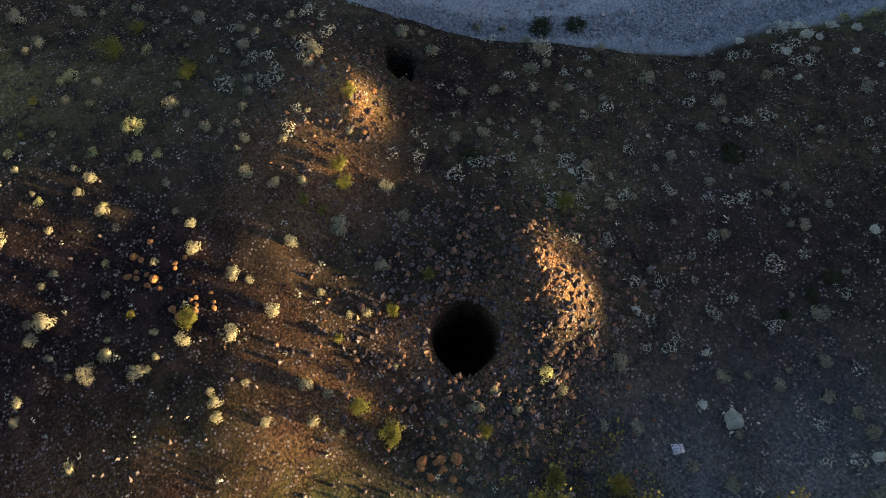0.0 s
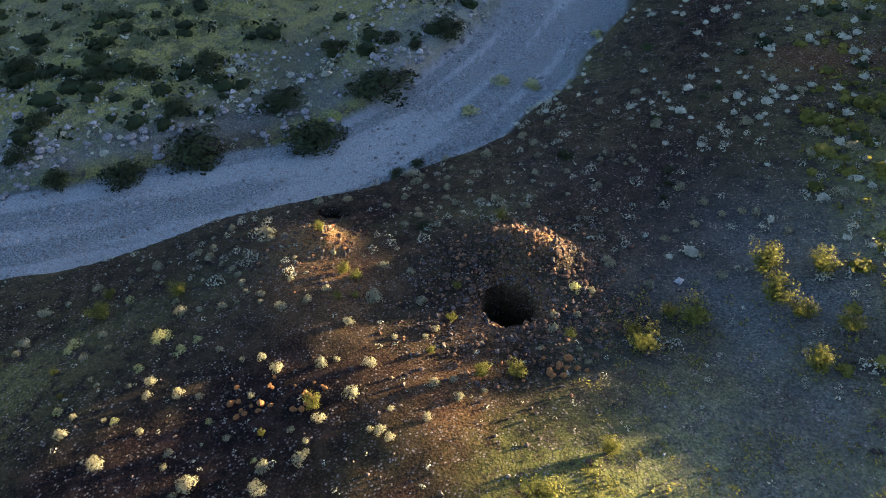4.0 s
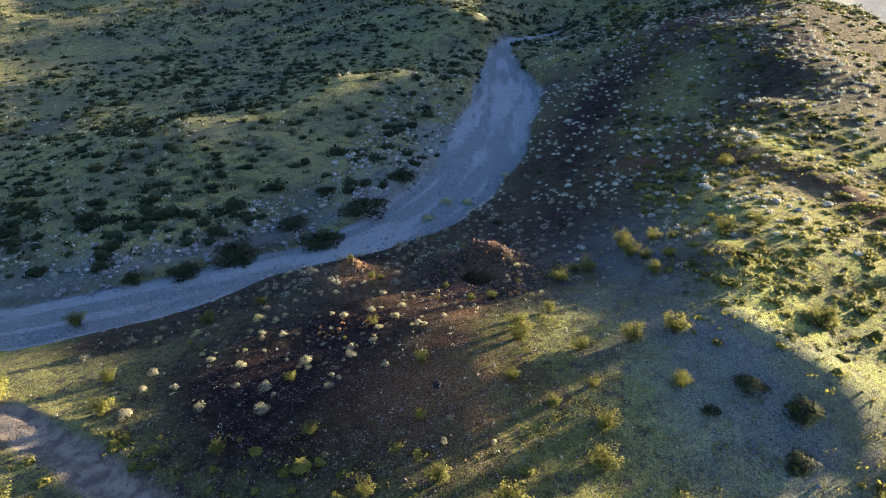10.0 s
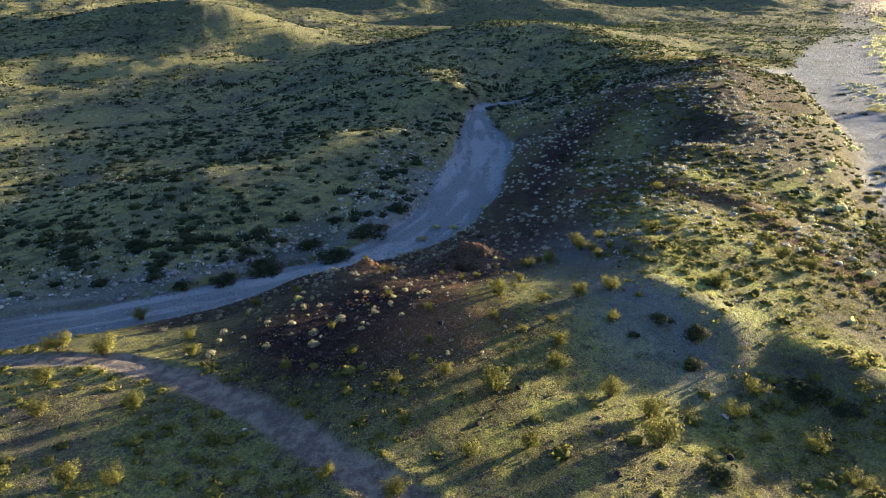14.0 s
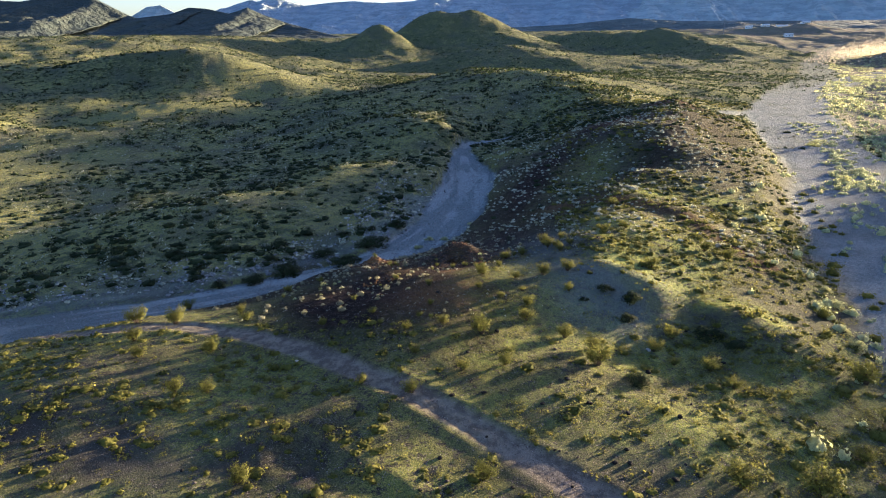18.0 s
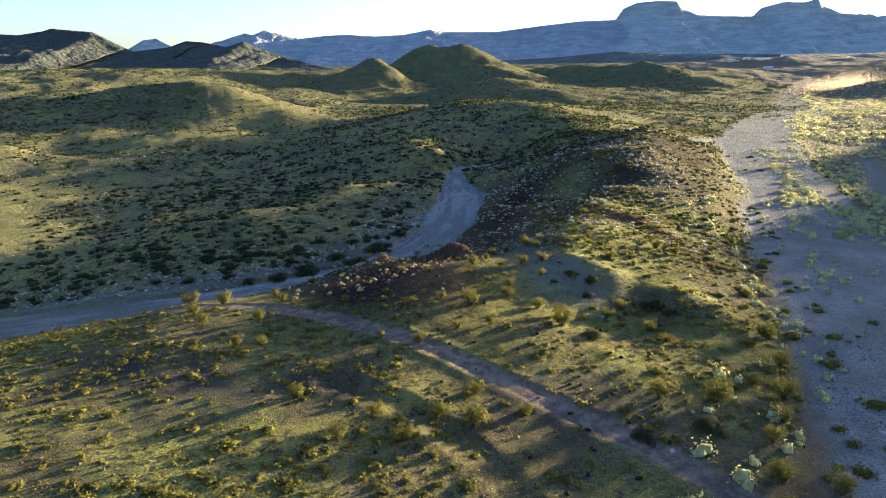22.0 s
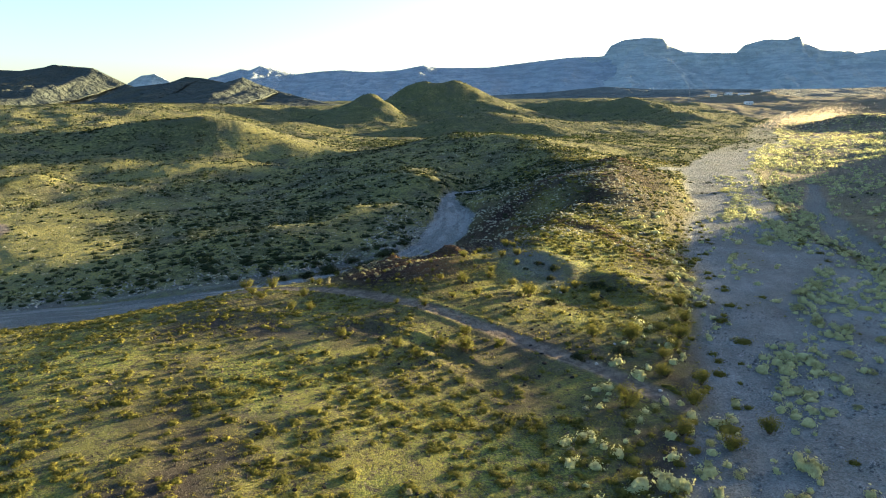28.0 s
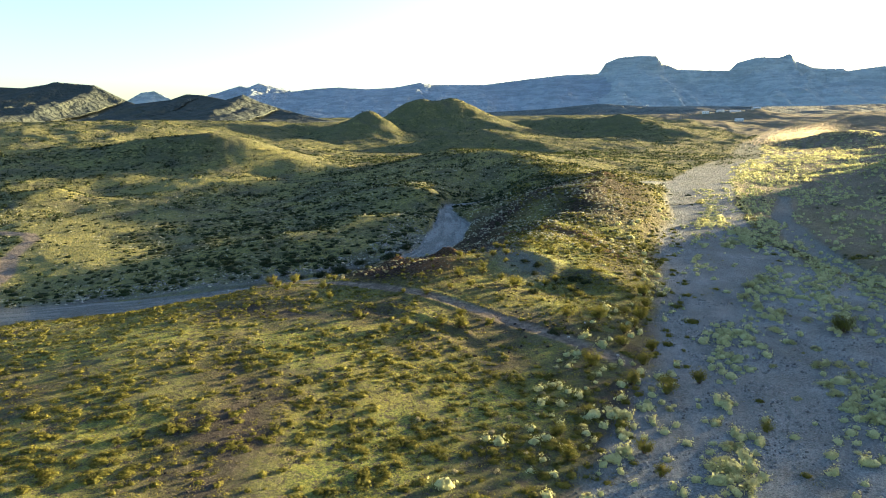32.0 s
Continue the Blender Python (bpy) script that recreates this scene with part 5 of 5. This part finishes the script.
def river_bed(x, y):
    dr, _, wide = polyline(RIVER, x, y)
    streak = fbm(x * 0.94 - y * 0.2, (x * 0.2 + y * 0.94) * 0.3, 5, 3, 98)
    return (dr < wide + 12) * np.clip(0.26 + 1.7 * streak, 0.03, 1) * np.where(x < np.interp(y, [-150, -90, -55, -20, 10, 60], [16, 30, 42, 48, 54, 68]), np.where(y < -40, 0.4, 0.15), 1.0)


def hillside(x, y):
    dr, _, wide = polyline(RIVER, x, y)
    return dry(x, y) * (1 - 0.75 * soils(x, y)[3]) * (dr > wide) * (x < 46 + 0.5 * (y + 90)) * np.clip(0.5 + 1.0 * fbm(x, y, 10, 3, 96), 0.05, 1)


def river_edge(x, y):
    dr, _, wide = polyline(RIVER, x, y)
    return (np.abs(dr - wide) < 5.5) * (x < 30 + 0.45 * (y + 90)) * (y < 60) * 0.9


def make_scrub():
    rng = np.random.default_rng(5)
    for name, places, w, leaves, size, tall, mat, label in (
        ("scrub_field", scatter(5200, 1, 28, 112, fields), 0.52, 70, 0.145, 0.62, FAR_OLIVE, "golden olive bushes on the field"),
        ("scrub_field_far", scatter(11000, 41, 112, 200, fields), 0.50, 20, 0.19, 0.62, FAR_OLIVE, "golden olive bushes farther up the field"),
        ("scrub_field_tufts", scatter(12000, 11, 28, 112, fields), 0.36, 20, 0.17, 0.40, FAR_GRASS, "golden-green grass tufts on the field"),
        ("scrub_field_far_tufts", scatter(26000, 42, 112, 210, fields), 0.30, 9, 0.30, 0.45, FAR_GRASS, "golden-green grass tufts farther up the field"),
        ("scrub_red_slope", box(3600, 12, -8, 48, 8, 140, red_slope), 0.36, 34, 0.15, 0.8, FAR_PALE, "pale rounded shrubs on the red slope"),
        ("scrub_bench_tufts", box(5200, 34, 2, 36, -36, 6, lambda x, y: dry(x, y) * np.clip(0.4 + 1.4 * fbm(x, y, 4, 3, 102), 0, 1)), 0.30, 22, 0.15, 0.40, FAR_GRASS, "golden-green grass tufts on the bench"),
        ("scrub_yard_tufts", box(1500, 13, -36, 14, -18, 24, lambda x, y: dry(x, y) * 0.5), 0.10, 9, 0.40, 0.8, FAR_PALE, "tiny dry tufts between the shrubs"),
        ("scrub_yard_shrubs", box(900, 28, -36, 14, 0, 26, lambda x, y: dry(x, y) * np.clip(0.35 + 0.9 * fbm(x, y, 5, 3, 94), 0.02, 1) * (np.hypot(x - SHAFT[0], y - SHAFT[1]) > 6) * (np.hypot(x - SHAFT_2[0], y - SHAFT_2[1]) > 4)), 0.26, 80, 0.15, 0.85, FAR_PALE, "small pale shrubs on the dark slope above the wash"),
        ("scrub_bank", box(2600, 14, -110, 0, -10, 90, bank), 0.42, 28, 0.16, 0.7, FAR_PALE, "pale grey scrub on the wash bank"),
        ("scrub_valley_dark", scatter(11500, 2, 130, 330, valley), 0.95, 22, 0.18, 0.62, FAR_DARK, "dark green scrub over the valley slopes"),
        ("scrub_valley_small", scatter(20000, 31, 130, 330, valley), 0.50, 9, 0.33, 0.7, FAR_DARK, "small dark scrub over the valley slopes"),
        ("scrub_valley_far", scatter(22000, 17, 330, 640, valley), 1.05, 10, 0.38, 0.65, FAR_DARK, "dark green scrub over the farther slopes"),
        ("scrub_valley_pale", scatter(20000, 3, 130, 400, valley), 0.42, 9, 0.32, 0.7, FAR_PALE, "pale grey-green scrub over the valley slopes"),
        ("scrub_valley_grass", scatter(16000, 15, 130, 480, valley), 0.34, 9, 0.32, 0.45, FAR_GRASS, "golden-green tufts over the valley slopes"),
        ("scrub_hillside", box(8500, 18, 10, 110, 0, 240, hillside), 0.58, 20, 0.18, 0.65, FAR_OLIVE, "olive bushes over the red hill"),
        ("scrub_hillside_dark", box(4200, 32, 0, 100, 20, 240, hillside), 0.66, 20, 0.18, 0.6, FAR_DARK, "dark bushes over the red hill"),
        ("scrub_hillside_tufts", box(4200, 19, 10, 110, 0, 240, hillside), 0.28, 10, 0.34, 0.5, FAR_GRASS, "golden-green tufts over the red hill"),
        ("scrub_river", box(24000, 4, 60, 300, -90, 430, islands), 0.66, 18, 0.20, 1.2, FAR_GREEN, "pale yellow-green shrubs on the gravel plain"),
        ("scrub_islands", box(9000, 33, 60, 130, 20, 230, bars), 0.75, 22, 0.18, 0.8, FAR_GREEN, "yellow-green shrubs on the bars of the river"),
        ("scrub_river_bed", box(15000, 29, 0, 110, -130, 80, river_bed), 0.62, 40, 0.16, 1.2, FAR_GREEN, "yellow-green rounded shrubs on the river gravel"),
        ("scrub_river_far", scatter(40000, 20, 400, 900, islands), 1.0, 9, 0.40, 0.7, FAR_GREEN, "pale shrubs on the plain by the river"),
        ("scrub_river_edge", box(900, 16, 5, 80, -100, 60, river_edge), 0.75, 90, 0.12, 0.75, FAR_OLIVE, "golden olive bushes along the river's edge"),
        ("scrub_hills", scatter(18000, 6, 560, 1300, lambda x, y: dry(x, y) * 0.8), 1.3, 6, 0.46, 0.6, FAR_DARK, "specks of scrub on the far hills"),
    ):
        wide = w * np.clip(rng.lognormal(0, 0.32, len(places)), 0.4, 1.8)
        scrub(name, places, wide * tall * rng.uniform(0.75, 1.2, len(places)), wide, leaves, size, mat, label, len(places))


make_scrub()


def rubble(name, places, low, high, material, label, seed):
    """Loose stones in one mesh, each an uneven eight-sided lump half sunk in the ground."""
    rng = np.random.default_rng(seed)
    n = len(places)
    wide = low * (high / low) ** (rng.uniform(0, 1, n) ** 1.8)
    base = np.array([(1, 0, 0), (0, 1, 0), (-1, 0, 0), (0, -1, 0), (0, 0, 0.75), (0, 0, -0.7)], float)
    v = base[None] * rng.uniform(0.6, 1.25, (n, 6, 1)) + rng.normal(0, 0.16, (n, 6, 3))
    a = rng.uniform(0, 6.28, n)
    c, s = np.cos(a)[:, None], np.sin(a)[:, None]
    v = np.stack([v[..., 0] * c - v[..., 1] * s, v[..., 0] * s + v[..., 1] * c, v[..., 2]], -1) * wide[:, None, None] * 0.5
    v = v + places[:, None, :] + np.array([0, 0, 0.03]) + np.stack([0 * wide, 0 * wide, wide * 0.1], 1)[:, None, :]
    f = np.array([(0, 1, 4), (1, 2, 4), (2, 3, 4), (3, 0, 4), (1, 0, 5), (2, 1, 5), (3, 2, 5), (0, 3, 5)])
    f = (f[None] + 6 * np.arange(n)[:, None, None]).reshape(-1, 3)
    return tagged(new(name, raw_mesh(name, v.reshape(-1, 3), f, material)), label, "stones", kind="stuff")


def round_shafts(x, y):
    d = np.hypot(x - SHAFT[0], y - SHAFT[1])
    e = np.hypot(x - SHAFT_2[0], y - SHAFT_2[1])
    heap = np.exp(-(((x + 2.2) / 3.6) ** 2 + ((y - 5.2) / 3.2) ** 2))
    return (d > 1.45) * (e > 1.1) * np.clip(heap + 0.75 * np.exp(-(d / 4.0) ** 2) + 0.5 * np.exp(-((x + 14.5) / 3) ** 2 - ((y - 3.6) / 2.5) ** 2), 0, 1)


def in_wash(x, y):
    return np.clip(soils(x, y)[0] * 1.2 - 0.2, 0, 1) * np.clip(0.4 + fbm(x, y, 4, 3, 88), 0.05, 1)


rubble("rubble_dark", box(9000, 21, -22, 6, -4, 14, round_shafts), 0.09, 0.36, LOOSE_DARK, "dark broken stones heaped round the shafts", 1)
rubble("rubble_ore", box(7000, 22, -22, 6, -6, 14, round_shafts), 0.08, 0.30, LOOSE_ORE, "orange-brown broken stones heaped round the shafts", 2)
rubble("rubble_slope", box(9000, 23, -36, 22, -30, 40, lambda x, y: dry(x, y) * np.clip(0.35 + fbm(x, y, 5, 3, 87), 0, 1)), 0.07, 0.26, LOOSE_MIXED, "small stones strewn over the slope", 3)
rubble("cobbles_wash", box(34000, 24, -70, 8, -12, 110, in_wash), 0.12, 0.45, LOOSE_GREY, "grey cobbles in the dry wash", 4)
rubble("cobbles_bank", box(14000, 25, -90, 0, -10, 70, bank), 0.25, 0.8, LOOSE_GREY, "pale stones on the wash bank", 5)
rubble("cobbles_river", scatter(52000, 26, 30, 150, lambda x, y: in_wash(x, y) * (x > 15)), 0.14, 0.60, LOOSE_GREY, "grey cobbles in the river bed", 6)
rubble("cobbles_river_dark", scatter(30000, 30, 30, 140, lambda x, y: in_wash(x, y) * (x > 10)), 0.15, 0.55, LOOSE_SLATE, "slate-grey cobbles in the river bed", 8)
rubble("stones_field", scatter(7000, 27, 28, 170, lambda x, y: fields(x, y)), 0.1, 0.42, LOOSE_DARK, "dark stones strewn over the field", 7)


# ---- far buildings and a mast ----
def block(bm, w, d, h, at=(0, 0, 0)):
    made = bmesh.ops.create_cube(bm, size=1.0)["verts"]
    bmesh.ops.transform(bm, matrix=Matrix.Translation((at[0], at[1], at[2] + h / 2)) @ Matrix.Diagonal((w, d, h, 1)), verts=made)


def from_bm(name, bm, material):
    me = bpy.data.meshes.new(name)
    bm.to_mesh(me)
    bm.free()
    me.materials.append(material)
    return me


WHITE_PAINT = rock_material("weathered white paint", (0.62, 0.62, 0.60), (0.80, 0.80, 0.78), 0.6)
ROOF_METAL = rock_material("pale roof sheet", (0.50, 0.50, 0.50), (0.72, 0.72, 0.70), 0.8)
DARK_OPENING = rock_material("dark window glass", (0.02, 0.025, 0.03), (0.05, 0.055, 0.06), 1.0)
GALVANISED = rock_material("galvanised steel", (0.16, 0.17, 0.18), (0.28, 0.29, 0.30), 2.0)


def cabin(x, y, long, deep, high, turn, label):
    root = tagged(new("building"), label, "building", "far white buildings")
    bm = bmesh.new()
    block(bm, long, deep, high + 3, (0, 0, -3))
    part("wall", from_bm("wall", bm, WHITE_PAINT), root)
    bm = bmesh.new()
    e, r = 0.5, 0.24 * deep
    rows = [[bm.verts.new((sx * (long / 2 + e), sy * (deep / 2 + e), high + dz)) for sy, dz in ((-1, 0.02), (0, r), (1, 0.02), (1, -0.18), (0, r - 0.2), (-1, -0.18))] for sx in (-1, 1)]
    for k in range(6):
        bm.faces.new((rows[0][k], rows[0][(k + 1) % 6], rows[1][(k + 1) % 6], rows[1][k]))
    bm.faces.new(rows[0])
    bm.faces.new(rows[1][::-1])
    part("roof", from_bm("roof", bm, ROOF_METAL), root)
    n = max(2, int(long / 4))
    for k in range(n):
        bm = bmesh.new()
        wide, tall = (1.0, 2.1) if k == 1 else (1.3, 1.2)
        block(bm, wide, 0.1, tall, ((k + 0.5) * long / n - long / 2, -deep / 2 - 0.03, 0.02 if k == 1 else 1.0))
        part("door" if k == 1 else "window", from_bm("opening", bm, DARK_OPENING), root)
    root.matrix_basis = pose(x, y, float(relief(np.array([x]), np.array([y]))[0]) + 0.3, 0, 0, turn)


cabin(488.0, 1500.0, 16, 8, 3.4, 8, "long white building with a pale roof on the plain")
cabin(526.0, 1512.0, 24, 10, 4.2, -5, "large white building with a pale roof on the plain")
cabin(566.0, 1490.0, 18, 9, 3.6, 12, "white building with a pale roof beside open ground")
cabin(452.0, 1490.0, 14, 8, 3.2, -12, "small white building with a pale roof on the plain")
cabin(446.0, 1226.0, 15, 8, 3.2, 6, "low white building with a pale roof by the river")


def mast(x, y, high):
    root = tagged(new("radio_mast"), "thin grey steel mast on the far plain", "mast")
    bm = bmesh.new()
    bmesh.ops.create_cone(bm, cap_ends=True, segments=8, radius1=0.55, radius2=0.25, depth=high + 1, matrix=Matrix.Translation((0, 0, high / 2 - 0.5)))
    part("pole", from_bm("pole", bm, GALVANISED), root)
    for z, w in ((high * 0.97, 3.0), (high * 0.86, 2.2)):
        bm = bmesh.new()
        block(bm, w, 0.35, 0.35, (0, 0, z))
        part("crossarm", from_bm("crossarm", bm, GALVANISED), root)
    root.matrix_basis = pose(x, y, float(relief(np.array([x]), np.array([y]))[0]), 0, 0, 20)


mast(323.0, 1180.0, 26.0)


# ---- dust hanging over the far road ----
def dust():
    rng = np.random.default_rng(61)
    n = 9000
    u = np.clip(rng.normal(0.55, 0.28, n), 0, 1)
    x, y = 285 + 175 * u + rng.normal(0, 16, n), 600 + 300 * u + rng.normal(0, 22, n)
    z = relief(x, y) + np.abs(rng.normal(0, 1, n)) * (2.0 + 5.0 * u)
    out = rng.normal(size=(n, 3))
    out /= np.linalg.norm(out, axis=1, keepdims=True)
    v, f = leaf_quads(np.stack([x, y, z], 1), out, np.full(n, 0.62), rng)
    me = rounded(raw_mesh("dust_plume", v, f, DUST), np.repeat(out, 4, 0))
    tagged(new("dust_plume", me), "pale dust hanging over the far dirt road", "dust", kind="stuff")


DUST = leaf_material("pale airborne dust", (0.50, 0.45, 0.36), (0.62, 0.56, 0.46), True, 0.5)
dust()
